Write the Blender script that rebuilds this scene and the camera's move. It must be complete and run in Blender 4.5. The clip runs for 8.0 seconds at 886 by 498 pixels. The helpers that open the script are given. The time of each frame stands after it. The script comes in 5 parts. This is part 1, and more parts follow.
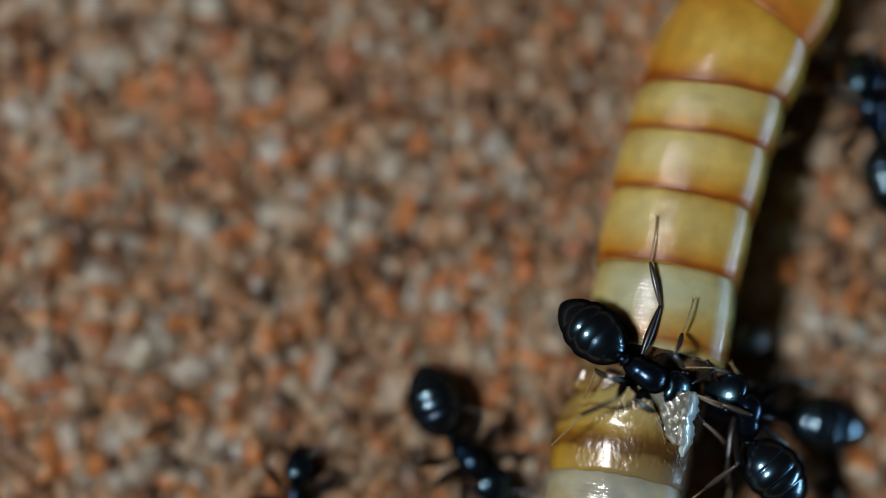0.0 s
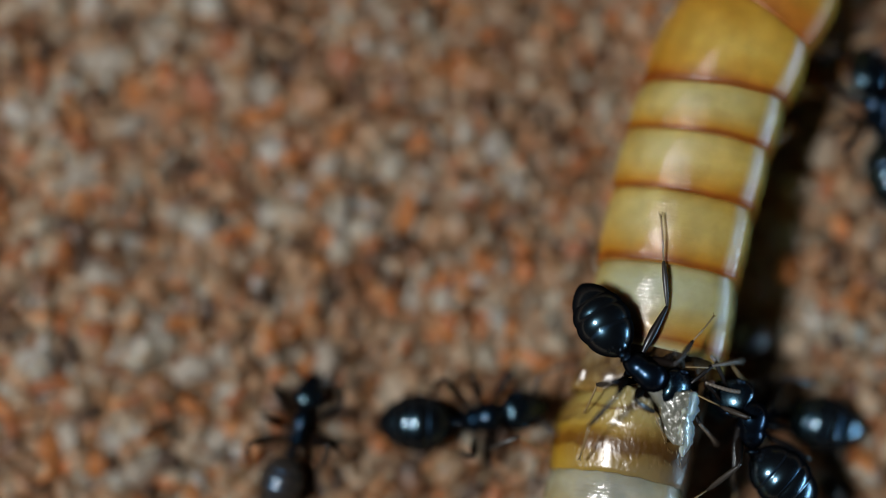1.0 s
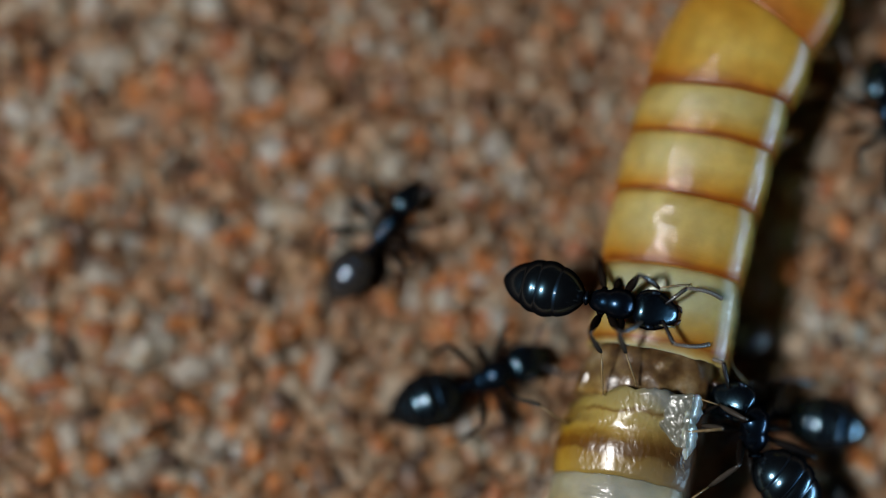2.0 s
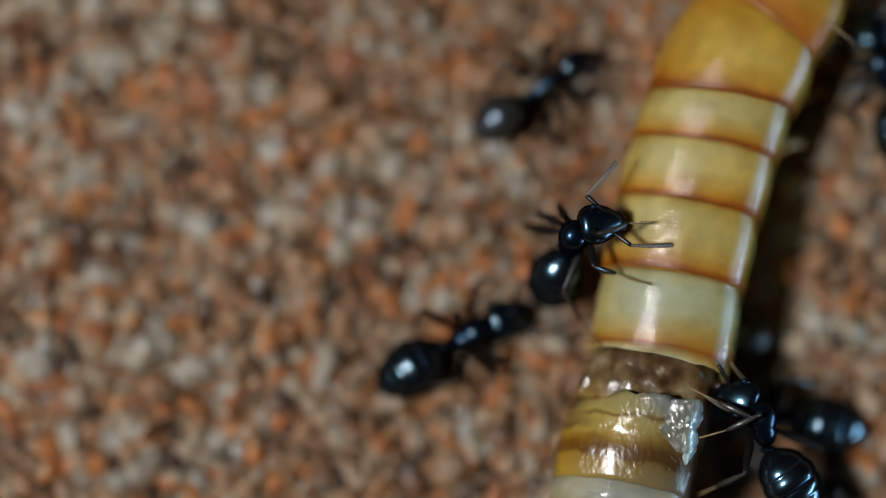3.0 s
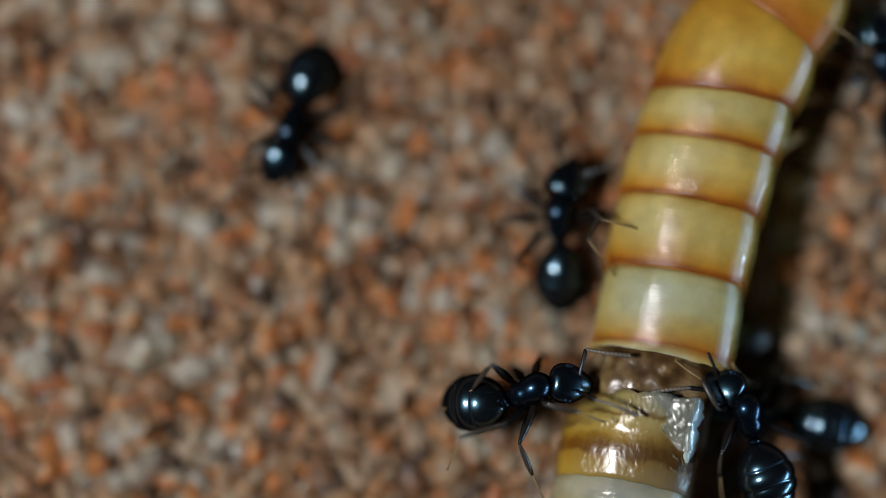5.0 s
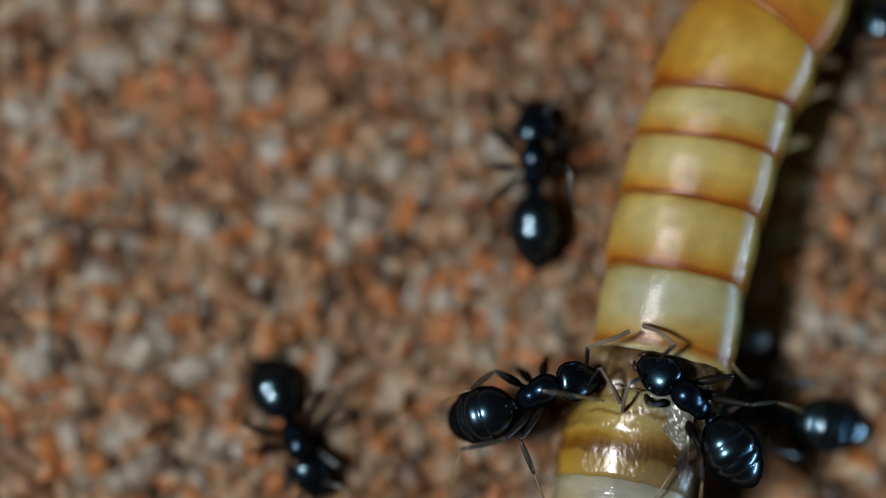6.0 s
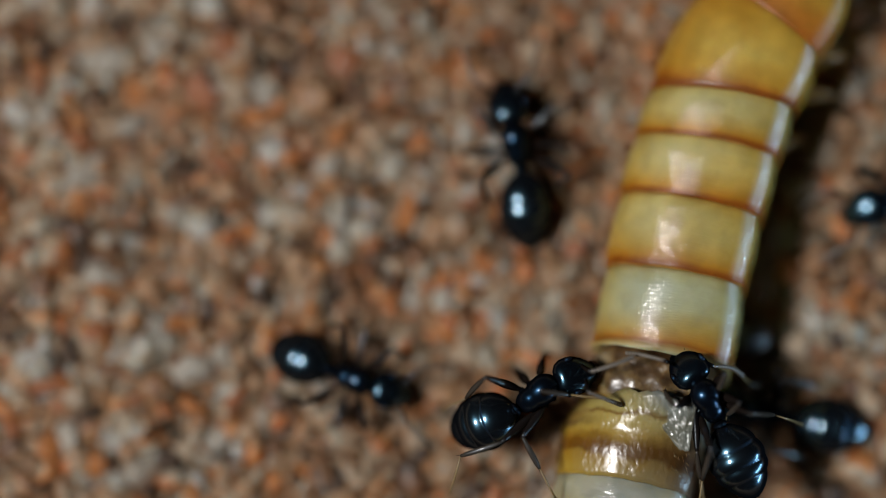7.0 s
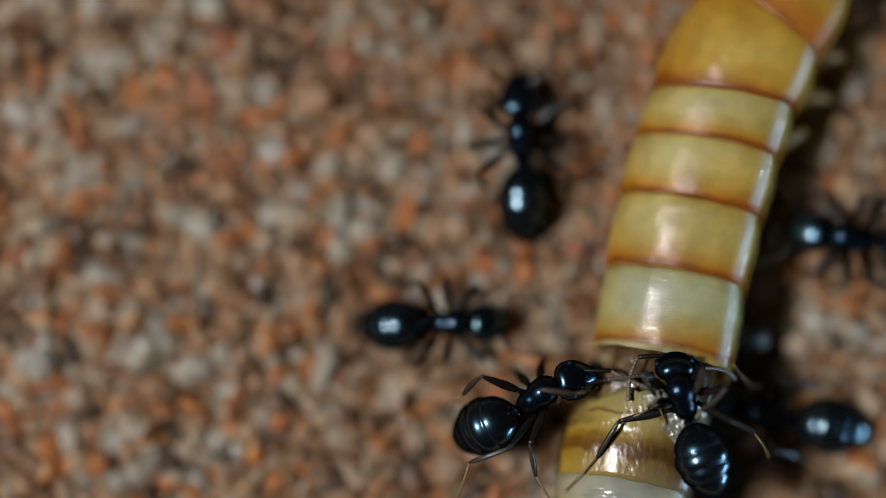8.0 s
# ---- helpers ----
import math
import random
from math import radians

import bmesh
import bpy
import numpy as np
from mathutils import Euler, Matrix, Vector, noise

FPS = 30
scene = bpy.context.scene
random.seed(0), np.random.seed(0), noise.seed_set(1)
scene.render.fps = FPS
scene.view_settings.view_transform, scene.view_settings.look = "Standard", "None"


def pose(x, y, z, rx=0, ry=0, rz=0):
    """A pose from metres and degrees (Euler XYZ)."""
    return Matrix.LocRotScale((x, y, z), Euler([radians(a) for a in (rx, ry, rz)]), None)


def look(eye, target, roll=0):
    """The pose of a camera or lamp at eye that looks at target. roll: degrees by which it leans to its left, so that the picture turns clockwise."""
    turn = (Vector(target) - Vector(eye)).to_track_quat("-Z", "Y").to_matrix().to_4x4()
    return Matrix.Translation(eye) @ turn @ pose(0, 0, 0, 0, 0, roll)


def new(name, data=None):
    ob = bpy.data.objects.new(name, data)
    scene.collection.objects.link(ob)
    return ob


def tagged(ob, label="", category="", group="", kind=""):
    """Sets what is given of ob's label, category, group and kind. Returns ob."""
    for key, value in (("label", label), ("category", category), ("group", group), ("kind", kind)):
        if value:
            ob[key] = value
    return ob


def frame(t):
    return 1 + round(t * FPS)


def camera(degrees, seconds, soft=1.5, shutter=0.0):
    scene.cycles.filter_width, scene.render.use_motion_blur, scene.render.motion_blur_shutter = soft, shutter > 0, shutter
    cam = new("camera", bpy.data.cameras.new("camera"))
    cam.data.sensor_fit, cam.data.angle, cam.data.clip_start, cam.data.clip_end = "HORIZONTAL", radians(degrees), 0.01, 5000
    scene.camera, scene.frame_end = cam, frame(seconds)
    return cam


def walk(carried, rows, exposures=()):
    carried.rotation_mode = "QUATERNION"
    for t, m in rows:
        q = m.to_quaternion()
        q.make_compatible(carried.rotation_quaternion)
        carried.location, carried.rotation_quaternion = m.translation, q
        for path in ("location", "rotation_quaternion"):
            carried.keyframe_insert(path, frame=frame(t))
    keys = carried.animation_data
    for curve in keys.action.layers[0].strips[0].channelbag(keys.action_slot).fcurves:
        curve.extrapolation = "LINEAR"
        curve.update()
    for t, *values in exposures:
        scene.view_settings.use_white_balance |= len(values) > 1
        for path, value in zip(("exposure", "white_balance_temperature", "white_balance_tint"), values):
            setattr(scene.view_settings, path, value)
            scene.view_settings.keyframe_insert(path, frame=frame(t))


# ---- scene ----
MM = 0.001

# ---- camera ----
cam = camera(7.153, 8.0, soft=0.95)
EYE = (0.0, -0.011161, 0.159610)
STAND = look(EYE, (0, 0, 0))
walk(cam, [(0, STAND), (8.0, STAND)])
cam.data.dof.use_dof = True
cam.data.dof.focus_distance = 0.1572
cam.data.dof.aperture_fstop = 12.3
cam.data.dof.aperture_blades = 0

# ---- light ----
world = bpy.data.worlds.new("room")
scene.world = world
world.use_nodes = True
sky = world.node_tree.nodes.new("ShaderNodeTexSky")
sky.sky_type, sky.sun_disc = "NISHITA", False
sky.sun_elevation, sky.sun_rotation = radians(35), radians(90)
world.node_tree.links.new(sky.outputs[0], world.node_tree.nodes["Background"].inputs[0])
world.node_tree.nodes["Background"].inputs[1].default_value = 0.0003


def flash(name, place, watts, size, colour, aim=(0.0, 0.0, 0.0), tall=None):
    data = bpy.data.lights.new(name, "AREA")
    data.shape, data.size, data.energy, data.color = "DISK" if tall is None else "RECTANGLE", size, watts, colour
    if tall is not None:
        data.size_y = tall
    lamp = new(name, data)
    lamp.matrix_world = look(place, aim)
    return lamp


# a round diffused lamp beside the lens, a long cool lamp low at the other side
flash("macro_lamp", (-0.074, -0.012, 0.128), 0.203, 0.028, (1.0, 0.98, 0.96))
flash("side_lamp", (0.145, -0.043, 0.0095), 0.150, 0.100, (0.46, 0.74, 1.0), (0.005, 0.0, 0.002), 0.014)
scene.view_settings.exposure = 0.0


# ---- materials ----
def material(name, rough=0.5):
    m = bpy.data.materials.new(name)
    m.use_nodes = True
    n, l = m.node_tree.nodes, m.node_tree.links
    b = n["Principled BSDF"]
    b.inputs["Roughness"].default_value = rough
    return m, n, l, b


def ramp(n, stops, mode="LINEAR"):
    r = n.new("ShaderNodeValToRGB")
    r.color_ramp.interpolation = mode
    e = r.color_ramp.elements
    while len(e) < len(stops):
        e.new(0.5)
    for k, (p, c) in enumerate(stops):
        e[k].position, e[k].color = p, (*c, 1)
    return r


def grain(n, scale, detail=3, coord="Object"):
    tc = n.new("ShaderNodeTexCoord")
    t = n.new("ShaderNodeTexNoise")
    t.inputs["Scale"].default_value, t.inputs["Detail"].default_value = scale, detail
    n.id_data.links.new(tc.outputs[coord], t.inputs["Vector"])
    return t


def bump(n, l, b, height, distance, strength=1.0):
    k = n.new("ShaderNodeBump")
    k.inputs["Distance"].default_value, k.inputs["Strength"].default_value = distance, strength
    l.new(height, k.inputs["Height"])
    l.new(k.outputs[0], b.inputs["Normal"])


def mixed(n, l, fac, a, b, mode="MIX"):
    x = n.new("ShaderNodeMix")
    x.data_type, x.blend_type = "RGBA", mode
    for socket, v in ((x.inputs[0], fac), (x.inputs[6], a), (x.inputs[7], b)):
        if isinstance(v, (int, float)):
            socket.default_value = v
        elif isinstance(v, tuple):
            socket.default_value = (*v, 1)
        else:
            l.new(v, socket)
    return x.outputs[2]


def chitin(name, colour, rough, tint, polish=0.35, sheen=(0.16, 0.50, 1.0), level=0.68, ior=1.55, lacquer=1.5):
    """Insect armour: a silky downy layer under a polished one."""
    m, n, l, b = material(name, rough)
    t = grain(n, 2500, 4)
    c = mixed(n, l, t.outputs[0], colour, tint)
    l.new(c, b.inputs["Base Color"])
    b.inputs["Specular Tint"].default_value = (*sheen, 1)
    b.inputs["IOR"].default_value = ior
    face = n.new("ShaderNodeLayerWeight")
    face.inputs["Blend"].default_value = 0.5
    clear = ramp(n, [(0.28, (polish,) * 3), (0.38, (0.05 * polish,) * 3), (0.46, (0.0,) * 3)])
    l.new(face.outputs["Facing"], clear.inputs[0])
    l.new(clear.outputs[0], b.inputs["Coat Weight"])
    silk = ramp(n, [(0.30, (level,) * 3), (0.42, (0.10 * level,) * 3), (0.50, (0.0,) * 3)])
    l.new(face.outputs["Facing"], silk.inputs[0])
    l.new(silk.outputs[0], b.inputs["Specular IOR Level"])
    b.inputs["Coat Roughness"].default_value = 0.045
    b.inputs["Coat IOR"].default_value = lacquer
    f = grain(n, 30000, 2)
    bump(n, l, b, f.outputs[0], 0.000003, 0.4)
    r = n.new("ShaderNodeMapRange")
    r.inputs[3].default_value, r.inputs[4].default_value = rough * 0.8, rough * 1.25
    l.new(t.outputs[0], r.inputs[0])
    l.new(r.outputs[0], b.inputs["Roughness"])
    return m


ANT_BLACK = chitin("ant_black", (0.001, 0.0015, 0.003), 0.24, (0.003, 0.004, 0.006), 0.55, (0.30, 0.70, 1.0), level=1.0, lacquer=1.6)
ANT_THORAX = chitin("ant_thorax", (0.001, 0.0015, 0.003), 0.28, (0.003, 0.004, 0.006), 0.40, level=0.55)
ANT_GASTER = chitin("ant_gaster", (0.001, 0.0015, 0.002), 0.24, (0.007, 0.008, 0.010), 0.60, (0.30, 0.70, 1.0), level=1.0, lacquer=1.75)
ANT_PALE_GASTER = chitin("ant_pale_gaster", (0.020, 0.017, 0.015), 0.30, (0.045, 0.038, 0.032), 1.0, level=0.9, lacquer=1.75)
ANT_RIM = chitin("gaster_rim", (0.002, 0.002, 0.002), 0.40, (0.008, 0.008, 0.008), 0.4)
ANT_LEG = chitin("ant_leg", (0.005, 0.004, 0.004), 0.33, (0.014, 0.010, 0.008), 0.3, (0.75, 0.88, 1.0), 0.5, 1.5)
ANT_TARSUS = chitin("ant_tarsus", (0.16, 0.11, 0.05), 0.4, (0.32, 0.23, 0.11), 0.3, (0.75, 0.88, 1.0), 0.5, 1.5)
ANT_SHIN = chitin("ant_shin", (0.016, 0.013, 0.011), 0.32, (0.06, 0.05, 0.04), 0.4, (0.75, 0.88, 1.0), 0.5, 1.5)
ANT_FEELER = chitin("ant_feeler", (0.09, 0.075, 0.06), 0.35, (0.20, 0.17, 0.14), 0.4, (0.75, 0.88, 1.0), 0.5, 1.5)
ANT_MANDIBLE = chitin("ant_mandible", (0.025, 0.010, 0.006), 0.35, (0.06, 0.02, 0.010), 0.5, (0.75, 0.88, 1.0), 0.5, 1.5)
ANT_EYE = chitin("ant_eye", (0.003, 0.003, 0.004), 0.3, (0.006, 0.006, 0.008))


def cuticle(name, stops, pale, weight=0.55, rough=0.42, wrinkle=0.5, creases=(34, 40, 1), amber=(0.88, 0.76, 0.50), flank_sheen=0.20, gloss=1.0):
    """Amber larval skin; v of the UV map runs from the front edge of a ring to its rear edge."""
    m, n, l, b = material(name, rough)
    uv = n.new("ShaderNodeUVMap")
    sep = n.new("ShaderNodeSeparateXYZ")
    l.new(uv.outputs[0], sep.inputs[0])
    wob = grain(n, 900, 2)
    add = n.new("ShaderNodeMath")
    add.operation = "MULTIPLY_ADD"
    add.inputs[1].default_value, add.inputs[2].default_value = 0.10, -0.05
    l.new(wob.outputs[0], add.inputs[0])
    pos = n.new("ShaderNodeMath")
    l.new(sep.outputs[1], pos.inputs[0])
    l.new(add.outputs[0], pos.inputs[1])
    r = ramp(n, stops)
    l.new(pos.outputs[0], r.inputs[0])
    cloud = grain(n, 800, 5)
    cr = ramp(n, [(0.40, (0, 0, 0)), (0.62, (1, 1, 1))])
    l.new(cloud.outputs[0], cr.inputs[0])
    half = n.new("ShaderNodeMath")
    half.operation = "MULTIPLY"
    half.inputs[1].default_value = 0.8
    l.new(cr.outputs[0], half.inputs[0])
    c = mixed(n, l, half.outputs[0], r.outputs[0], pale, "MULTIPLY")
    broad = grain(n, 330, 2)
    br = ramp(n, [(0.42, (1.0, 1.0, 1.0)), (0.66, (1.0, 0.88, 0.62))])
    l.new(broad.outputs[0], br.inputs[0])
    c = mixed(n, l, 1.0, c, br.outputs[0], "MULTIPLY")
    # the skin is a deeper amber off the back; the fold along one flank has the side lamp's pale sheen painted in
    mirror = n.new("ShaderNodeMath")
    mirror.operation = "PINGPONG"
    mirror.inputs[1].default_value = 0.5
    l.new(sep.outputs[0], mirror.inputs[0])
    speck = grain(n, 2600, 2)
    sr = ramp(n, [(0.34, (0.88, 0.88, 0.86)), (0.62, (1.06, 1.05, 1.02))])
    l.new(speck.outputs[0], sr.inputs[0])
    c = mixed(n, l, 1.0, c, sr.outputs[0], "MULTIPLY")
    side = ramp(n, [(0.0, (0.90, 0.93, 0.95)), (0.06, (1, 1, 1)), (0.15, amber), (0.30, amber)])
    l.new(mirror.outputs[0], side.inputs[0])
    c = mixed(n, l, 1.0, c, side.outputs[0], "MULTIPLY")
    fold = ramp(n, [(0.140, (0, 0, 0)), (0.180, (1, 1, 1)), (0.205, (1, 1, 1)), (0.235, (0, 0, 0))])
    l.new(sep.outputs[0], fold.inputs[0])
    inner = ramp(n, [(0.0, (0, 0, 0)), (0.06, (1, 1, 1)), (0.86, (1, 1, 1)), (0.92, (0, 0, 0))])
    l.new(pos.outputs[0], inner.inputs[0])
    both = mixed(n, l, 1.0, fold.outputs[0], inner.outputs[0], "MULTIPLY")
    keep = n.new("ShaderNodeMath")
    keep.operation = "MULTIPLY"
    keep.inputs[1].default_value = flank_sheen
    l.new(both, keep.inputs[0])
    c = mixed(n, l, keep.outputs[0], c, (0.70, 0.75, 0.78))
    l.new(c, b.inputs["Base Color"])
    b.inputs["Subsurface Weight"].default_value = weight
    b.inputs["Subsurface Radius"].default_value = (1.0, 0.6, 0.25)
    b.inputs["Subsurface Scale"].default_value = 0.0005
    b.inputs["Specular IOR Level"].default_value = 0.25
    # the rims are duller than the stretched skin between them
    dull = ramp(n, [(0.0, (0.35, 0.35, 0.35)), (0.08, (1, 1, 1)), (0.80, (1, 1, 1)), (0.88, (0.25, 0.25, 0.25))])
    l.new(pos.outputs[0], dull.inputs[0])
    patchy = grain(n, 5200, 3)
    pr = ramp(n, [(0.42, (0.22, 0.22, 0.22)), (0.60, (1, 1, 1))])
    l.new(patchy.outputs[0], pr.inputs[0])
    uneven = mixed(n, l, 1.0, dull.outputs[0], pr.outputs[0], "MULTIPLY")
    shine = n.new("ShaderNodeMath")
    shine.operation = "MULTIPLY"
    shine.inputs[1].default_value = gloss
    l.new(uneven, shine.inputs[0])
    l.new(shine.outputs[0], b.inputs["Coat Weight"])
    b.inputs["Coat Roughness"].default_value = 0.075
    b.inputs["Coat IOR"].default_value = 1.65
    wr = n.new("ShaderNodeTexNoise")
    wr.inputs["Scale"].default_value, wr.inputs["Detail"].default_value = 1.0, 4
    stretch = n.new("ShaderNodeMapping")
    stretch.inputs["Scale"].default_value = creases
    l.new(uv.outputs[0], stretch.inputs["Vector"])
    l.new(stretch.outputs[0], wr.inputs["Vector"])
    bump(n, l, b, wr.outputs[0], 0.00003, 0.3 * wrinkle)
    fine = n.new("ShaderNodeBump")
    fine.inputs["Distance"].default_value, fine.inputs["Strength"].default_value = 0.00003, wrinkle
    l.new(wr.outputs[0], fine.inputs["Height"])
    l.new(fine.outputs[0], b.inputs["Coat Normal"])
    return m


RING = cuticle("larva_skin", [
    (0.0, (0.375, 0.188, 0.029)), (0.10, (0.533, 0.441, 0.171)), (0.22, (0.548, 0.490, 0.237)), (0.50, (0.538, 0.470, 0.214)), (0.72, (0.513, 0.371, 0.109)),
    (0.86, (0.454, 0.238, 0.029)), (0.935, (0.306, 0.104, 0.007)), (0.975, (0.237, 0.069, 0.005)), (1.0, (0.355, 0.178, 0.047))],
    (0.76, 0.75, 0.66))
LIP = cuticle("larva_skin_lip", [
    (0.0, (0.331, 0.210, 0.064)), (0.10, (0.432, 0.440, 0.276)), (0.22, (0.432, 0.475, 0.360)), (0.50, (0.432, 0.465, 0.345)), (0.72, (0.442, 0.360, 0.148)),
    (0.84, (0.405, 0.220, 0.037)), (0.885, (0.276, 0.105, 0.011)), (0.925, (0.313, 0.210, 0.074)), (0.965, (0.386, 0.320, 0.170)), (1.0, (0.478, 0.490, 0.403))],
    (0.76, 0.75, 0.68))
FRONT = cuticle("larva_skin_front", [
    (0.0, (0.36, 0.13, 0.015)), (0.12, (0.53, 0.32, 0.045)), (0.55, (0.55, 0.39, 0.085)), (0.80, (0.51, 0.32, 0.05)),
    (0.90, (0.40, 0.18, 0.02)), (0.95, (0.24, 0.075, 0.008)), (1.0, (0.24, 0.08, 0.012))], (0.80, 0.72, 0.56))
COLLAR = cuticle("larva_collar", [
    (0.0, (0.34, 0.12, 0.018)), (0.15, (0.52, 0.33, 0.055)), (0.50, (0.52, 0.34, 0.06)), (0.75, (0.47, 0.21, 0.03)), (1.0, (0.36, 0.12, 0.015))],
    (0.8, 0.7, 0.5), flank_sheen=0.02, gloss=0.10)
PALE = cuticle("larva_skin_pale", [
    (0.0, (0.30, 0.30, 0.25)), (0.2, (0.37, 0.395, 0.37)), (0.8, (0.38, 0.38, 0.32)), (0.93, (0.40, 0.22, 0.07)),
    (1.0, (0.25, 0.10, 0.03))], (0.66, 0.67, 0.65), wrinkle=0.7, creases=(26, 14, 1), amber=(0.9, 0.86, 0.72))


def torn_material():
    """Glassy damaged skin: amber on one side, grey on the other, slanting brown bars, fine leathery creases towards the wound."""
    m, n, l, b = material("larva_skin_torn", 0.3)
    uv = n.new("ShaderNodeUVMap")
    sep = n.new("ShaderNodeSeparateXYZ")
    l.new(uv.outputs[0], sep.inputs[0])

    def maths(kind, x, y):
        k = n.new("ShaderNodeMath")
        k.operation = kind
        for socket, v in zip(k.inputs, (x, y)):
            if isinstance(v, (int, float)):
                socket.default_value = v
            else:
                l.new(v, socket)
        return k.outputs[0]
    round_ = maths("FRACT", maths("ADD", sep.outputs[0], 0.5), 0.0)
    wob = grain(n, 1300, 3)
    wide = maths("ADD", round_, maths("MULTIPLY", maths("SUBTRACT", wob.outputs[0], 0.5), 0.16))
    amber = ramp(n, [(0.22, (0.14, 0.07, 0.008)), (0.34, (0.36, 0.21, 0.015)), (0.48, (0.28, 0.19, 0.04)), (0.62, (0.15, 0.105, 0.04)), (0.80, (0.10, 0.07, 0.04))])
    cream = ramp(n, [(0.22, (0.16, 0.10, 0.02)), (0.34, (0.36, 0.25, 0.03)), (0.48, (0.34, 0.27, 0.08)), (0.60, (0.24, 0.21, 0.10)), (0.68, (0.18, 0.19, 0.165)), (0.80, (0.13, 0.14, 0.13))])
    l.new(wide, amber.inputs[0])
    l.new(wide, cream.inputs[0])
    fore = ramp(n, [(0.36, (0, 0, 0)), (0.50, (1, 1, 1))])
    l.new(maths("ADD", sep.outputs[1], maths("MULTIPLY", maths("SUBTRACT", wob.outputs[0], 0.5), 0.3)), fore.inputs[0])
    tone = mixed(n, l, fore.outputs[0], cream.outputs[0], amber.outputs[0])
    slant = maths("ADD", sep.outputs[1], maths("ADD", maths("MULTIPLY", round_, -0.30), maths("MULTIPLY", wob.outputs[0], 0.34)))
    bars = ramp(n, [(0.10, (1, 1, 1)), (0.20, (1.1, 1.1, 1.05)), (0.25, (0.55, 0.38, 0.22)), (0.29, (1.15, 1.1, 1.0)), (0.50, (1.1, 1.05, 0.9)), (0.64, (0.48, 0.33, 0.2)),
                    (0.74, (0.40, 0.27, 0.17)), (0.80, (0.85, 0.8, 0.8)), (0.95, (1.0, 1.05, 1.4))])
    l.new(slant, bars.inputs[0])
    c = mixed(n, l, 1.0, tone, bars.outputs[0], "MULTIPLY")
    only = ramp(n, [(0.40, (1, 1, 1)), (0.50, (0, 0, 0))])
    l.new(wide, only.inputs[0])
    mark = ramp(n, [(0.26, (0, 0, 0)), (0.34, (1, 1, 1)), (0.40, (1, 1, 1)), (0.47, (0, 0, 0))])
    l.new(slant, mark.inputs[0])
    c = mixed(n, l, maths("MULTIPLY", maths("MULTIPLY", only.outputs[0], mark.outputs[0]), 0.8), c, (0.085, 0.035, 0.008))
    # the same pale lamp sheen, faintly painted along the flank fold
    fold = ramp(n, [(0.66, (0, 0, 0)), (0.69, (1, 1, 1)), (0.725, (1, 1, 1)), (0.75, (0, 0, 0))])
    l.new(round_, fold.inputs[0])
    c = mixed(n, l, maths("MULTIPLY", fold.outputs[0], 0.06), c, (0.60, 0.66, 0.68))
    l.new(c, b.inputs["Base Color"])
    b.inputs["Subsurface Weight"].default_value = 0.2
    b.inputs["Subsurface Radius"].default_value = (1.0, 0.6, 0.25)
    b.inputs["Subsurface Scale"].default_value = 0.0005
    wet = ramp(n, [(0.58, (0.45, 0.45, 0.45)), (0.64, (0.04, 0.04, 0.04))])  # the frayed flank is dull
    l.new(round_, wet.inputs[0])
    l.new(wet.outputs[0], b.inputs["Coat Weight"])
    b.inputs["Coat Roughness"].default_value = 0.11
    tc = n.new("ShaderNodeTexCoord")
    warp = grain(n, 5000, 2)
    where = n.new("ShaderNodeMapping")
    where.inputs["Scale"].default_value = (1.0, 0.55, 1.0)
    l.new(tc.outputs["Object"], where.inputs["Vector"])
    bent = mixed(n, l, 0.00012, where.outputs[0], warp.outputs["Color"], "ADD")
    cells = n.new("ShaderNodeTexVoronoi")
    cells.feature = "SMOOTH_F1"
    cells.inputs["Scale"].default_value = 9000
    l.new(bent, cells.inputs["Vector"])
    fade = ramp(n, [(0.30, (1, 1, 1)), (0.55, (0.6, 0.6, 0.6))])
    l.new(sep.outputs[1], fade.inputs[0])
    bump(n, l, b, maths("MULTIPLY", cells.outputs["Distance"], fade.outputs[0]), 0.00004, 0.6)
    return m


def flesh_material():
    """Wet torn tissue: brown and cream shreds with darker gaps, and the lip's shade painted in."""
    m, n, l, b = material("larva_flesh", 0.3)
    uv = n.new("ShaderNodeUVMap")
    sep = n.new("ShaderNodeSeparateXYZ")
    l.new(uv.outputs[0], sep.inputs[0])
    t = grain(n, 2300, 5)
    r = ramp(n, [(0.30, (0.045, 0.022, 0.010)), (0.45, (0.10, 0.060, 0.028)), (0.57, (0.17, 0.115, 0.058)), (0.72, (0.30, 0.25, 0.18))])
    l.new(t.outputs[0], r.inputs[0])
    # shade below the overhanging lip, put into the colour: darker towards the front
    lip_shade = ramp(n, [(0.10, (0.30, 0.24, 0.18)), (0.40, (0.90, 0.84, 0.72)), (0.75, (1.05, 1.05, 0.90)), (1.0, (1.3, 1.2, 0.60))])
    l.new(sep.outputs[1], lip_shade.inputs[0])
    l.new(mixed(n, l, 1.0, r.outputs[0], lip_shade.outputs[0], "MULTIPLY"), b.inputs["Base Color"])
    b.inputs["Subsurface Weight"].default_value = 0.4
    b.inputs["Subsurface Radius"].default_value = (1.0, 0.6, 0.25)
    b.inputs["Subsurface Scale"].default_value = 0.0003
    b.inputs["Coat Weight"].default_value, b.inputs["Coat Roughness"].default_value = 0.4, 0.12
    f = grain(n, 5200, 4)
    bump(n, l, b, f.outputs[0], 0.00006, 0.3)
    return m


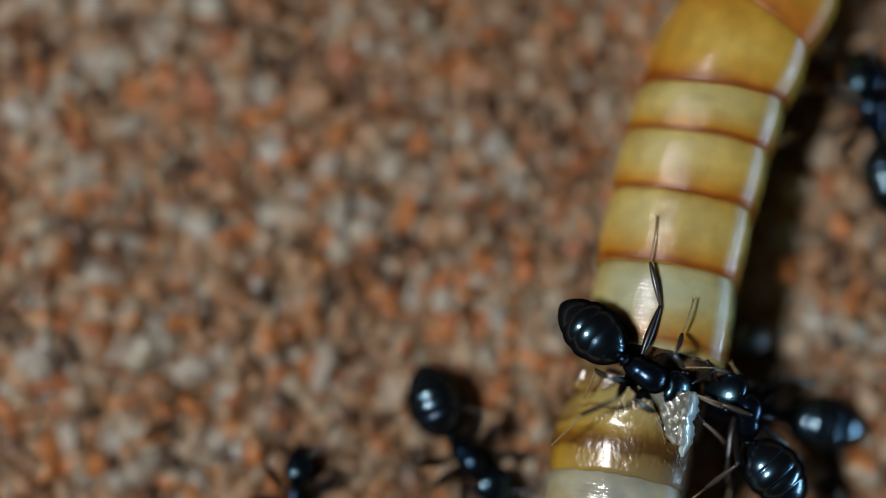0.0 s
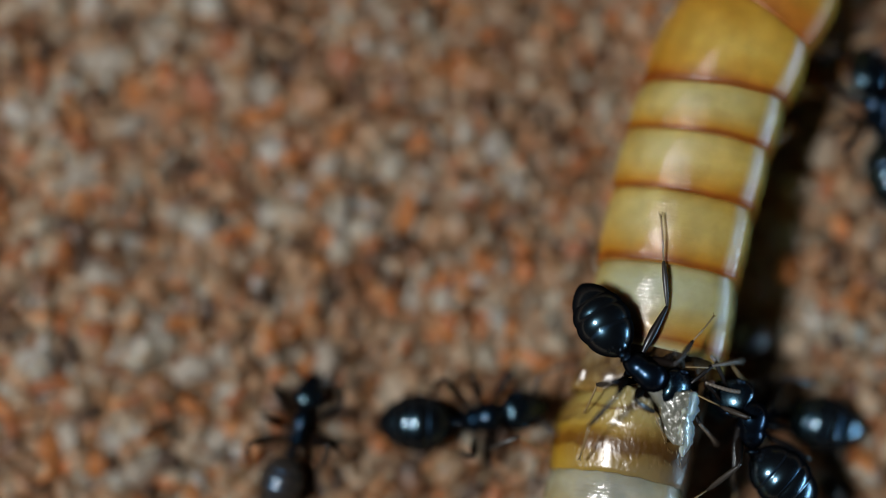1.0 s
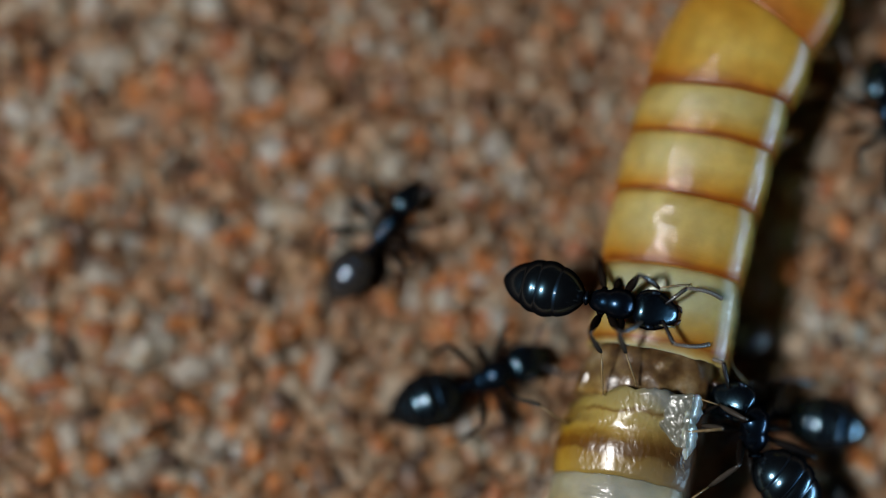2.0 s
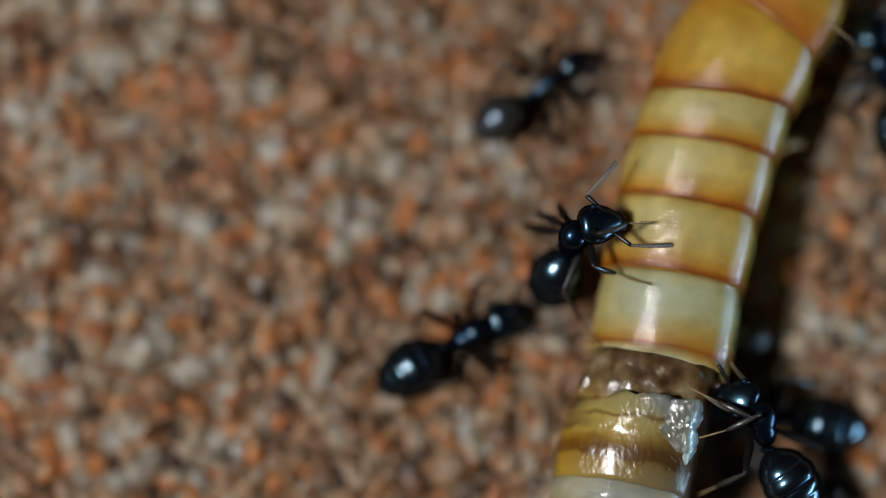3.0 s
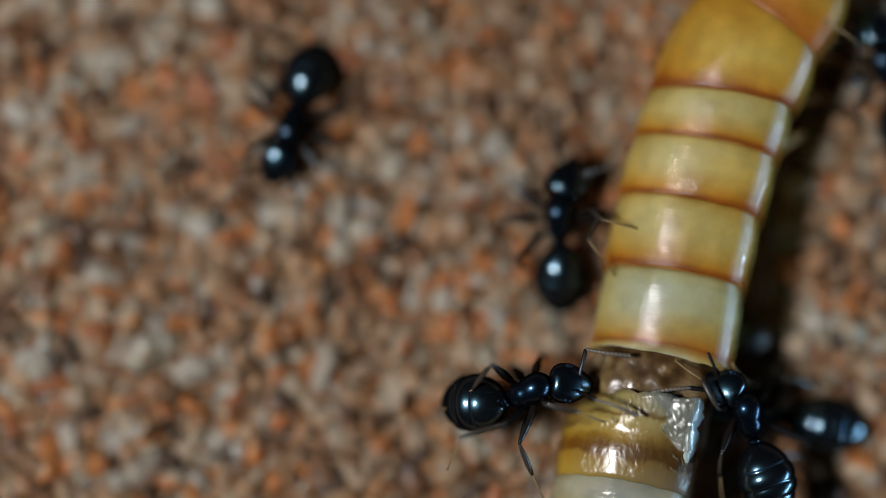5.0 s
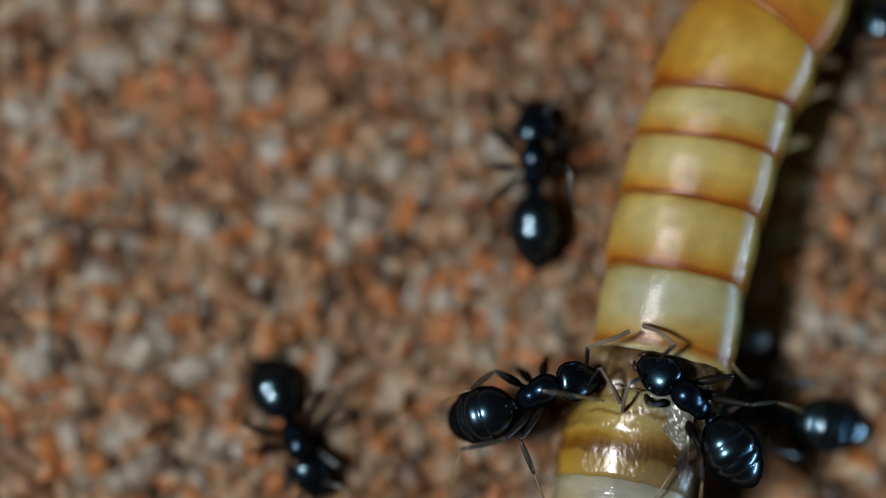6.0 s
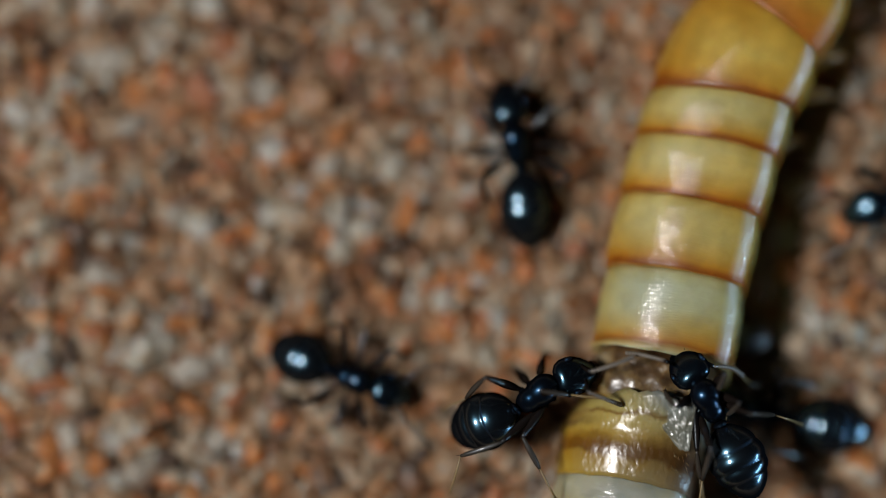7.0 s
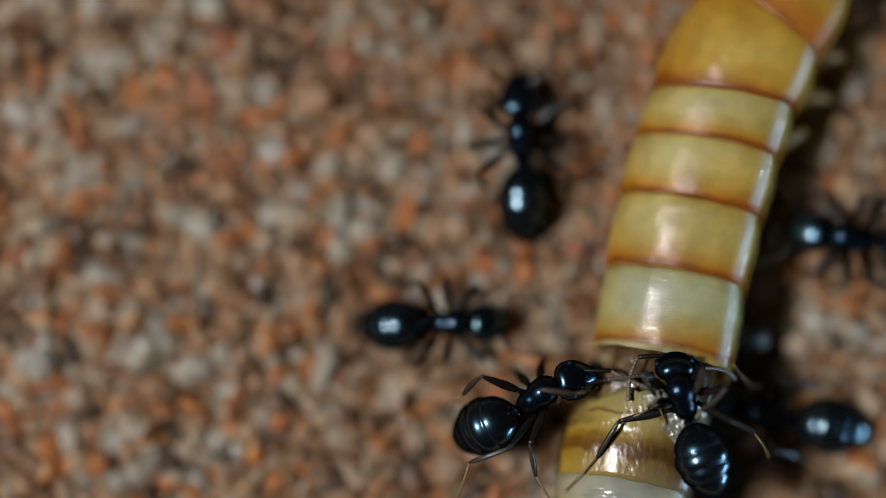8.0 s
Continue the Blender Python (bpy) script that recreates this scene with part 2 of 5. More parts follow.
TORN = torn_material()
FLESH = flesh_material()
FLAP = cuticle("peeled_skin", [(0.0, (0.60, 0.68, 0.72)), (1.0, (0.60, 0.68, 0.72))], (0.7, 0.7, 0.7), rough=0.2, wrinkle=0.2, flank_sheen=0.0, gloss=1.0, amber=(1, 1, 1))
FLAP.node_tree.nodes["Principled BSDF"].inputs["Coat IOR"].default_value = 2.1
def sheet_material():
    """Thin wet skin, greyish and see-through."""
    m, n, l, b = material("loose_skin", 0.25)
    t = grain(n, 1600, 4)
    r = ramp(n, [(0.3, (0.15, 0.15, 0.11)), (0.7, (0.30, 0.33, 0.30))])
    l.new(t.outputs[0], r.inputs[0])
    l.new(r.outputs[0], b.inputs["Base Color"])
    b.inputs["Alpha"].default_value = 0.48
    b.inputs["Coat Weight"].default_value, b.inputs["Coat Roughness"].default_value, b.inputs["Coat IOR"].default_value = 1.0, 0.06, 1.7
    cells = n.new("ShaderNodeTexVoronoi")
    cells.inputs["Scale"].default_value = 7000
    tc = n.new("ShaderNodeTexCoord")
    l.new(tc.outputs["Object"], cells.inputs["Vector"])
    bump(n, l, b, cells.outputs["Distance"], 0.00005, 0.5)
    return m


SHEET = sheet_material()
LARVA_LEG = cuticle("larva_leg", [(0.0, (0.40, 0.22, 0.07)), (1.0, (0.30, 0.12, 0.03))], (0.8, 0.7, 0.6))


def sand_material():
    m, n, l, b = material("sand_grains", 0.45)
    g = n.new("ShaderNodeNewGeometry")
    r = ramp(n, [
        (0.00, (0.07, 0.039, 0.022)), (0.08, (0.20, 0.099, 0.051)), (0.20, (0.35, 0.185, 0.093)), (0.36, (0.42, 0.255, 0.144)),
        (0.48, (0.40, 0.285, 0.19)), (0.56, (0.38, 0.33, 0.255)), (0.62, (0.51, 0.225, 0.075)), (0.73, (0.44, 0.143, 0.046)),
        (0.78, (0.39, 0.276, 0.175)), (0.86, (0.42, 0.385, 0.31)), (1.0, (0.49, 0.47, 0.44))])
    broad = grain(n, 520, 3)
    shift = n.new("ShaderNodeMath")
    shift.operation = "MULTIPLY_ADD"
    shift.inputs[1].default_value = 1.3
    spread = n.new("ShaderNodeMath")
    spread.operation = "MULTIPLY_ADD"
    spread.inputs[1].default_value, spread.inputs[2].default_value = 0.85, -0.585
    l.new(g.outputs["Random Per Island"], spread.inputs[0])
    l.new(broad.outputs[0], shift.inputs[0])
    l.new(spread.outputs[0], shift.inputs[2])
    l.new(shift.outputs[0], r.inputs[0])
    t = grain(n, 3500, 4)
    tr = ramp(n, [(0.3, (0.45, 0.43, 0.405)), (0.7, (1.10, 1.10, 1.09))])
    l.new(t.outputs[0], tr.inputs[0])
    l.new(mixed(n, l, 1.0, r.outputs[0], tr.outputs[0], "MULTIPLY"), b.inputs["Base Color"])
    b.inputs["Subsurface Weight"].default_value = 0.6
    b.inputs["Subsurface Radius"].default_value = (1.0, 0.7, 0.5)
    b.inputs["Subsurface Scale"].default_value = 0.0003
    f = grain(n, 14000, 3)
    bump(n, l, b, f.outputs[0], 0.00003, 0.6)
    return m


def bed_material():
    m, n, l, b = material("sand_bed", 0.9)
    t = grain(n, 2200, 5)
    r = ramp(n, [(0.3, (0.18, 0.09, 0.05)), (0.5, (0.30, 0.165, 0.09)), (0.62, (0.36, 0.23, 0.15)), (0.75, (0.38, 0.17, 0.075))])
    l.new(t.outputs[0], r.inputs[0])
    l.new(r.outputs[0], b.inputs["Base Color"])
    bump(n, l, b, t.outputs[0], 0.0003)
    return m


SAND, BED = sand_material(), bed_material()


# ---- building helpers ----
def mesh_of(name, bm, mats, smooth=True):
    me = bpy.data.meshes.new(name)
    bmesh.ops.recalc_face_normals(bm, faces=bm.faces)
    for f in bm.faces:
        f.smooth = smooth
    bm.to_mesh(me)
    bm.free()
    for m in mats if isinstance(mats, (list, tuple)) else [mats]:
        me.materials.append(m)
    return me


def part(name, me, parent, label=""):
    ob = new(name, me)
    ob.parent = parent
    return tagged(ob, label=label)


def loft(bm, rings, caps=(True, True), mat=0, uv=None, vs=None):
    """Joins closed rings of points (mm) into a tube."""
    made = [[bm.verts.new(Vector(p) * MM) for p in ring] for ring in rings]
    n = len(made[0])
    for k, (a, b) in enumerate(zip(made, made[1:])):
        for i in range(n):
            j = (i + 1) % n
            f = bm.faces.new((a[i], a[j], b[j], b[i]))
            f.material_index = mat
            if uv is not None:
                for loop, (u, v) in zip(f.loops, ((i, k), (i + 1, k), (i + 1, k + 1), (i, k + 1))):
                    loop[uv].uv = (u / n, vs[v])
    for flag, ring in zip(caps, (made[0], made[-1])):
        if flag:
            f = bm.faces.new(ring)
            f.material_index = mat
            if uv is not None:
                for loop in f.loops:
                    loop[uv].uv = (0.5, 0.0 if ring is made[0] else 1.0)
    return made


def tube(bm, points, radii, sides=8, mat=0):
    """A round limb through points (mm)."""
    points = [Vector(p) for p in points]
    rings = []
    for k, p in enumerate(points):
        d = (points[min(k + 1, len(points) - 1)] - points[max(k - 1, 0)]).normalized()
        s = d.orthogonal().normalized() if abs(d.z) > 0.95 else d.cross(Vector((0, 0, 1))).normalized()
        w = s.cross(d)
        rings.append([p + (s * math.cos(a) + w * math.sin(a)) * radii[k] for a in (2 * math.pi * i / sides for i in range(sides))])
    loft(bm, rings, mat=mat)


def along_y(profile, sides=28, squash=1.0):
    """A body turned about the y axis: profile rows of (y, radius, height of the axis)."""
    bm = bmesh.new()
    rings = []
    for y, r, z in profile:
        rings.append([(math.cos(a) * r, y, z + math.sin(a) * r * squash) for a in (2 * math.pi * i / sides for i in range(sides))])
    loft(bm, rings)
    return bm


def hairs(bm, count, reach, seed, where):
    rnd = random.Random(seed)
    for _ in range(count):
        p, d = where(rnd)
        p, d = Vector(p), Vector(d).normalized()
        s = d.orthogonal().normalized() * 0.007
        q = d.cross(s)
        tip = bm.verts.new((p + d * reach * rnd.uniform(0.6, 1.2)) * MM)
        base = [bm.verts.new((p + o) * MM) for o in (s, -0.5 * s + 0.87 * q, -0.5 * s - 0.87 * q)]
        for i in range(3):
            bm.faces.new((base[i], base[(i + 1) % 3], tip))


# ---- ant ----
NECK, WAIST = (0.0, 0.53, 0.80), (0.0, -0.55, 0.72)
HIPS = [(0.20, 0.30, 0.58), (0.22, 0.05, 0.55), (0.21, -0.17, 0.55)]


def thorax_mesh():
    prof = [(0.60, 0.10, 0.79), (0.56, 0.18, 0.80), (0.48, 0.26, 0.82), (0.38, 0.315, 0.84), (0.26, 0.335, 0.85), (0.14, 0.325, 0.85), (0.04, 0.30, 0.84),
            (-0.03, 0.275, 0.83), (-0.08, 0.26, 0.81), (-0.14, 0.262, 0.80), (-0.23, 0.255, 0.77), (-0.33, 0.225, 0.72), (-0.41, 0.17, 0.67), (-0.47, 0.09, 0.64)]
    bm = along_y(prof, 28, 0.98)
    for x, y, z in HIPS:
        for s in (-1, 1):
            tube(bm, [(s * x * 0.4, y, z + 0.12), (s * x, y, z + 0.02), (s * (x + 0.10), y, z - 0.10)], [0.13, 0.11, 0.06], 10)
    hairs(bm, 40, 0.11, 4, lambda r: ((r.uniform(-0.2, 0.2), r.uniform(-0.35, 0.55), 1.08), (r.uniform(-.5, .5), r.uniform(-.3, .5), 1)))
    return mesh_of("thorax", bm, ANT_THORAX)


def petiole_mesh():
    bm = along_y([(-0.42, 0.07, 0.68), (-0.47, 0.10, 0.69), (-0.51, 0.11, 0.72), (-0.56, 0.10, 0.72), (-0.64, 0.08, 0.70)], 14, 1.0)
    bmesh.ops.create_uvsphere(bm, u_segments=14, v_segments=8, radius=0.17 * MM,
                              matrix=Matrix.Translation(Vector((0, -0.51, 0.82)) * MM) @ Matrix.Diagonal((1.0, 0.38, 1.15, 1)))
    return mesh_of("petiole", bm, ANT_THORAX)


def gaster_mesh():
    """Egg of four overlapping plates with thin pale rims; origin at the waist."""
    bm = bmesh.new()
    sides = 32
    rings = []
    joints = (0.50, 0.86, 1.15)
    steps = [0.02 + 1.58 * k / 64 for k in range(65)]
    edges = (0.0, *joints, 1.62)
    for s in steps:
        u = s / 1.62
        r = 0.62 * (math.sin(math.pi * u ** 0.90)) ** 0.60 if u < 1 else 0.01
        for p, q in zip(edges, edges[1:]):
            if p < s <= q:  # each plate bulges, and steps down to the next
                w = (s - p) / (q - p)
                r *= 0.925 + 0.090 * math.sin(math.pi * (0.06 + 0.74 * w))
        rings.append((s, max(r, 0.015)))
    loft(bm, [[(math.cos(a) * r, -s, -0.02 + 0.05 * math.sin(s * 2) + math.sin(a) * r * 0.92) for a in (2 * math.pi * i / sides for i in range(sides))]
              for s, r in rings])
    for f in bm.faces:
        s = -f.calc_center_median().y / MM
        if any(j - 0.024 < s < j + 0.004 for j in joints):
            f.material_index = 1

    def spot(r):
        s = r.uniform(0.25, 1.5)
        a = r.uniform(0.1, math.pi - 0.1)
        q = 0.57 * math.sin(math.pi * (s / 1.62) ** 0.88) ** 0.72
        return (math.cos(a) * q, -s, math.sin(a) * q * 0.9), (math.cos(a), -0.9, math.sin(a))
    hairs(bm, 60, 0.08, 9, spot)
    bmesh.ops.scale(bm, vec=(1.04, 1.13, 1.02), verts=bm.verts)
    return mesh_of("gaster", bm, [ANT_GASTER, ANT_RIM])


def head_mesh():
    prof = [(-0.02, 0.10), (0.03, 0.24), (0.10, 0.36), (0.22, 0.435), (0.38, 0.455), (0.54, 0.425), (0.68, 0.355), (0.80, 0.265), (0.90, 0.20), (0.95, 0.11)]
    bm = along_y([(y, r, 0.02 - 0.16 * y) for y, r in prof], 28, 0.62)
    for v in bm.verts:  # shallow notch at the back of the head
        if v.co.y < 0.06 * MM:
            v.co.y += 0.05 * MM * max(0, 1 - abs(v.co.x) / (0.25 * MM))
    hairs(bm, 40, 0.10, 7, lambda r: ((r.uniform(-0.3, 0.3), r.uniform(0.1, 0.7), 0.25), (r.uniform(-.5, .5), r.uniform(-.2, .6), 1)))
    bmesh.ops.scale(bm, vec=(1.00, 1.10, 1.02), verts=bm.verts)
    return mesh_of("head", bm, ANT_BLACK)


def eye_mesh():
    bm = bmesh.new()
    bmesh.ops.create_icosphere(bm, subdivisions=2, radius=0.10 * MM, matrix=Matrix.Diagonal((0.6, 1.15, 0.9, 1)))
    return mesh_of("eye", bm, ANT_EYE)


def mandible_mesh(s):
    bm = bmesh.new()
    tube(bm, [(0, 0, 0), (s * 0.05, 0.07, -0.01), (s * 0.03, 0.15, -0.02), (-s * 0.06, 0.22, -0.03)], [0.055, 0.068, 0.052, 0.015], 8)
    for k in range(3):
        tube(bm, [(s * 0.0, 0.12 + 0.04 * k, -0.02), (-s * 0.06, 0.14 + 0.04 * k, -0.02)], [0.02, 0.004], 5)
    return mesh_of("mandible", bm, ANT_MANDIBLE)


SCAPE, WHIP = 0.62, 1.00  # feeler before and beyond its elbow (mm)


def antenna_mesh():
    """First joint of a feeler, along +y."""
    bm = bmesh.new()
    tube(bm, [(0, 0, 0), (0.0, 0.05, 0.0), (0.0, 0.30, 0.015), (0.0, 0.55, 0.0), (0, SCAPE, 0)], [0.026, 0.040, 0.047, 0.053, 0.042], 8)
    return mesh_of("antenna", bm, ANT_LEG)


def whip_mesh():
    """Eleven short joints beyond the elbow, slightly bowed and thicker towards the tip."""
    bm = bmesh.new()
    pts, rad = [], []
    for k in range(11):
        u = k / 11
        for e, wide in ((0.0, 0.70), (0.02, 1.0), (0.078, 1.0)):
            w = u + e
            pts.append((0.0, WHIP * w, 0.10 * math.sin(math.pi * w)))
            rad.append((0.041 + 0.016 * u) * wide)
    pts.append((0.0, WHIP, 0.0))
    rad.append(0.012)
    tube(bm, pts, rad, 8)
    return mesh_of("antenna_tip", bm, ANT_FEELER)


# lengths of thigh, shin and foot of the front, middle and hind legs (mm), and where each foot rests: outward, forward
LENGTHS = [(0.95, 0.76, 0.80), (1.00, 0.82, 0.86), (1.20, 1.00, 1.08)]
STANCE = [(1.00, 1.45), (1.55, -0.15), (1.30, -1.75)]


def femur_mesh(k):
    n = LENGTHS[k][0]
    bm = bmesh.new()
    tube(bm, [(0, n * y, 0) for y in (0.0, 0.05, 0.10, 0.22, 0.45, 0.72, 0.92, 1.0)], [0.042, 0.058, 0.055, 0.086, 0.102, 0.078, 0.050, 0.040], 10)
    hairs(bm, 14, 0.06, 30 + k, lambda r: ((0, n * r.uniform(0.2, 0.95), 0.05), (r.uniform(-1, 1), r.uniform(-0.2, 0.8), r.uniform(0, 1))))
    return mesh_of("leg", bm, ANT_LEG)


def tibia_mesh(k):
    n = LENGTHS[k][1]
    bm = bmesh.new()
    tube(bm, [(0, n * y, 0.03 * math.sin(math.pi * y)) for y in (0.0, 0.08, 0.3, 0.6, 0.85, 1.0)], [0.030, 0.040, 0.060, 0.066, 0.054, 0.034], 8)
    tube(bm, [(0.0, 0.96 * n, 0.0), (0.04, 1.10 * n, -0.04)], [0.014, 0.003], 5)
    hairs(bm, 34, 0.07, 3 + k, lambda r: ((0, n * r.uniform(0.1, 1), 0), (r.uniform(-1, 1), r.uniform(0.2, 1), r.uniform(-1, 1))))
    return mesh_of("tibia", bm, ANT_SHIN)


def tarsus_mesh(k):
    """Five slender joints and two claws."""
    n = LENGTHS[k][2]
    bm = bmesh.new()
    pts, rad = [], []
    for a, b in ((0.0, 0.46), (0.46, 0.64), (0.64, 0.76), (0.76, 0.85), (0.85, 0.96)):
        for y, r in ((a, 0.017), (b - 0.02, 0.025)):
            pts.append((0, n * y, 0.05 * math.sin(math.pi * y)))
            rad.append(r)
    tube(bm, pts, rad, 7)
    for s in (-1, 1):
        tube(bm, [(0, 0.94 * n, 0.01), (s * 0.035, 0.98 * n, 0.01), (s * 0.045, 1.02 * n, -0.03)], [0.012, 0.009, 0.002], 5)
    hairs(bm, 22, 0.05, 50 + k, lambda r: ((0, n * r.uniform(0.05, 0.9), 0), (r.uniform(-1, 1), r.uniform(0.3, 1), r.uniform(-1, 0.3))))
    return mesh_of("tarsus", bm, ANT_TARSUS)


SHAPES = {"thorax": thorax_mesh(), "petiole": petiole_mesh(), "gaster": gaster_mesh(), "head": head_mesh(), "eye": eye_mesh(),
          "antenna": antenna_mesh(), "antenna_tip": whip_mesh()}
for side in (-1, 1):
    SHAPES["mandible", side] = mandible_mesh(side)
for k in range(3):
    SHAPES["leg", k], SHAPES["tibia", k], SHAPES["tarsus", k] = femur_mesh(k), tibia_mesh(k), tarsus_mesh(k)


def ant(label):
    """One ant facing +y, its feet at z = 0; returns its movable parts."""
    root = tagged(new("ant"), label, "ant", "ants round the larva")
    root.empty_display_size = 0.001
    thorax = part("thorax", SHAPES["thorax"], root)
    part("petiole", SHAPES["petiole"], root)
    gaster = part("gaster", SHAPES["gaster"], root, "glossy black abdomen with thin pale plate edges")
    gaster.location = Vector(WAIST) * MM
    head = part("head", SHAPES["head"], root)
    head.location = Vector(NECK) * MM
    move = {"root": root, "thorax": thorax, "gaster": gaster, "head": head, "legs": [], "antennae": []}
    for s in (-1, 1):
        e = part("eye", SHAPES["eye"], head)
        e.location = Vector((s * 0.385, 0.44, 0.10)) * MM
        j = part("mandible", SHAPES["mandible", s], head, "reddish brown toothed jaw")
        j.location = Vector((s * 0.13, 0.93, -0.17)) * MM
        a = part("antenna", SHAPES["antenna"], head, "dark first joint of an elbowed feeler")
        w = part("antenna_tip", SHAPES["antenna_tip"], head, "brownish beaded end of an elbowed feeler")
        move["antennae"].append((s, Vector((s * 0.17, 0.68, 0.10)), a, w))
        for k, (x, y, z) in enumerate(HIPS):
            g = part("leg", SHAPES["leg", k], root)
            t = part("tibia", SHAPES["tibia", k], g, "thin dark shin")
            f = part("tarsus", SHAPES["tarsus", k], g, "pale brown slender foot")
            move["legs"].append((k, s, Vector((s * (x + 0.08), y, z - 0.06)), g, t, f))
    return move


# ---- ground ----
def ground():
    bm = bmesh.new()
    bmesh.ops.create_grid(bm, x_segments=8, y_segments=8, size=0.12)
    g = tagged(new("ground", mesh_of("ground", bm, BED)), "dark brown bed of fine sand", "ground", kind="structure")
    g.location.z = -0.0020


def hollow(x, y):
    """Depth of the furrow in the sand along one side of the larva."""
    axis = 4.85 + 0.20 * (y + 1.5)
    along = max(0.0, min(1.0, (y + 7.0) / 1.5, (4.6 - y) / 1.5))
    low = max(0.0, min(1.0, (-1.6 - y) / 1.5))
    return (1.20 + 0.25 * low) * along * math.exp(-((x - axis - 1.95 - 0.40 * low) / (0.85 + 0.50 * low)) ** 2)


def sand():
    rng = np.random.default_rng(5)
    forms, plain = [], []
    for k in range(22):
        bm = bmesh.new()
        bmesh.ops.create_icosphere(bm, subdivisions=2 if k < 14 else 1, radius=1.0)
        v = np.array([x.co[:] for x in bm.verts])
        f = np.array([[q.index for q in p.verts] for p in bm.faces])
        bm.free()
        for _ in range(9):  # chip flat faces off the grain
            d = rng.normal(size=3)
            d /= np.linalg.norm(d)
            h = v @ d
            cut = rng.uniform(0.62, 0.86)
            v = v - np.outer(np.maximum(h - cut, 0) * 0.9, d)
        v *= rng.uniform(0.55, 1.35, 3)
        (forms if k < 14 else plain).append((v, f))
    verts, faces, base = [], [], 0

    def put(x, y, z, r, kinds=forms):
        nonlocal base
        v, f = kinds[rng.integers(len(kinds))]
        q = Euler(rng.uniform(0, 6.28, 3)).to_matrix()
        verts.append((v * r) @ np.array(q).T + (x, y, z))
        faces.append(f + base)
        base += len(v)

    for layer, pitch, level in ((0, 0.46, -0.46), (1, 0.39, -0.21), (2, 0.375, 0.0)):
        for gx in np.arange(-14, 14, pitch):
            for gy in np.arange(-9.5, 10.5, pitch):
                if layer == 2 and rng.random() < 0.06:
                    continue
                x, y = gx + rng.uniform(-.5, .5) * pitch, gy + rng.uniform(-.5, .5) * pitch
                r = min(0.52, 0.206 * math.exp(rng.normal(0.05, 0.50)))
                hill = 0.10 * noise.noise((x * 0.35, y * 0.35, 3.0)) - hollow(x, y)
                put(x, y, level + hill + rng.uniform(-.08, .06) - 0.5 * max(0, r - 0.30), r, forms if layer else plain)
    for gx in np.arange(-13, 13, 0.30):  # fine grains between the others
        for gy in np.arange(-8.5, 9.0, 0.30):
            x, y = gx + rng.uniform(-.15, .15), gy + rng.uniform(-.15, .15)
            put(x, y, 0.02 + 0.10 * noise.noise((x * 0.35, y * 0.35, 3.0)) - hollow(x, y) + rng.uniform(-.08, .06), rng.uniform(0.11, 0.18), plain)
    for gx in np.arange(-14, 14, 0.95):
        for gy in np.arange(-9.5, 10.5, 0.95):
            x, y = gx + rng.uniform(-.5, .5), gy + rng.uniform(-.5, .5)
            r = rng.uniform(0.26, 0.40)
            put(x, y, 0.10 - 0.6 * r + 0.10 * noise.noise((x * 0.35, y * 0.35, 3.0)) - hollow(x, y), r)
    me = bpy.data.meshes.new("sand")
    me.from_pydata((np.concatenate(verts) * MM).tolist(), [], np.concatenate(faces).tolist())
    me.materials.append(SAND)
    me.polygons.foreach_set("use_smooth", [True] * len(me.polygons))
    tagged(new("sand", me), "coarse sand in brown, orange, beige and grey", "sand", kind="stuff")


# larger grains that stand out of the sand: x, y, radius (mm)
ORANGE = [(-6.7, 3.7, 0.59), (-4.1, 3.0, 0.50), (-2.5, 0.2, 0.53), (-6.0, -1.7, 0.41), (-7.6, -1.1, 0.44), (-0.8, 0.8, 0.50), (-4.4, 0.4, 0.41), (-8.4, -3.2, 0.44), (-7.9, -4.8, 0.41), (-5.6, -3.6, 0.38), (7.8, -0.5, 0.47), (9.1, -1.2, 0.44), (-2.3, 2.6, 0.35), (-7.8, -2.0, 0.44), (1.0, -0.4, 0.38), (-9.1, -2.3, 0.42), (-7.2, -2.7, 0.42), (-8.9, -4.4, 0.40), (-6.8, -4.3, 0.36)]
RUST = [(-8.2, 2.4, 0.38), (-5.4, 3.6, 0.50), (-3.4, -3.2, 0.41), (0.6, 1.0, 0.41), (-4.7, -3.5, 0.44), (-9.5, -0.1, 0.44), (3.0, 0.0, 0.38), (-4.9, 1.9, 0.50), (-4.8, 4.7, 0.44), (-2.3, 4.3, 0.41), (-3.1, 2.2, 0.29), (-9.2, 3.6, 0.38), (-7.7, -1.8, 0.50), (-8.7, -3.0, 0.50), (-7.0, -3.5, 0.42), (-9.7, -4.0, 0.45), (-9.4, -3.0, 0.40)]
GREY = [(-6.5, 4.5, 0.65), (-7.7, 4.3, 0.62), (-7.9, 5.4, 0.44), (-9.1, 3.0, 0.47), (-8.8, 2.5, 0.47), (-8.1, 1.7, 0.62), (-7.0, 2.8, 0.47), (-3.9, 3.5, 0.50), (-6.0, 0.8, 0.50), (-7.6, -0.5, 0.53), (-4.9, -2.4, 0.50), (-5.7, -2.8, 0.62), (-5.1, -4.3, 0.53), (-6.7, -5.0, 0.44), (-8.4, -4.2, 0.47), (-4.1, -3.9, 0.50), (-2.6, 1.9, 0.50), (-2.7, -2.7, 0.59), (-0.5, 1.8, 0.44), (-0.5, 1.3, 0.44), (-1.1, 4.5, 0.44)]
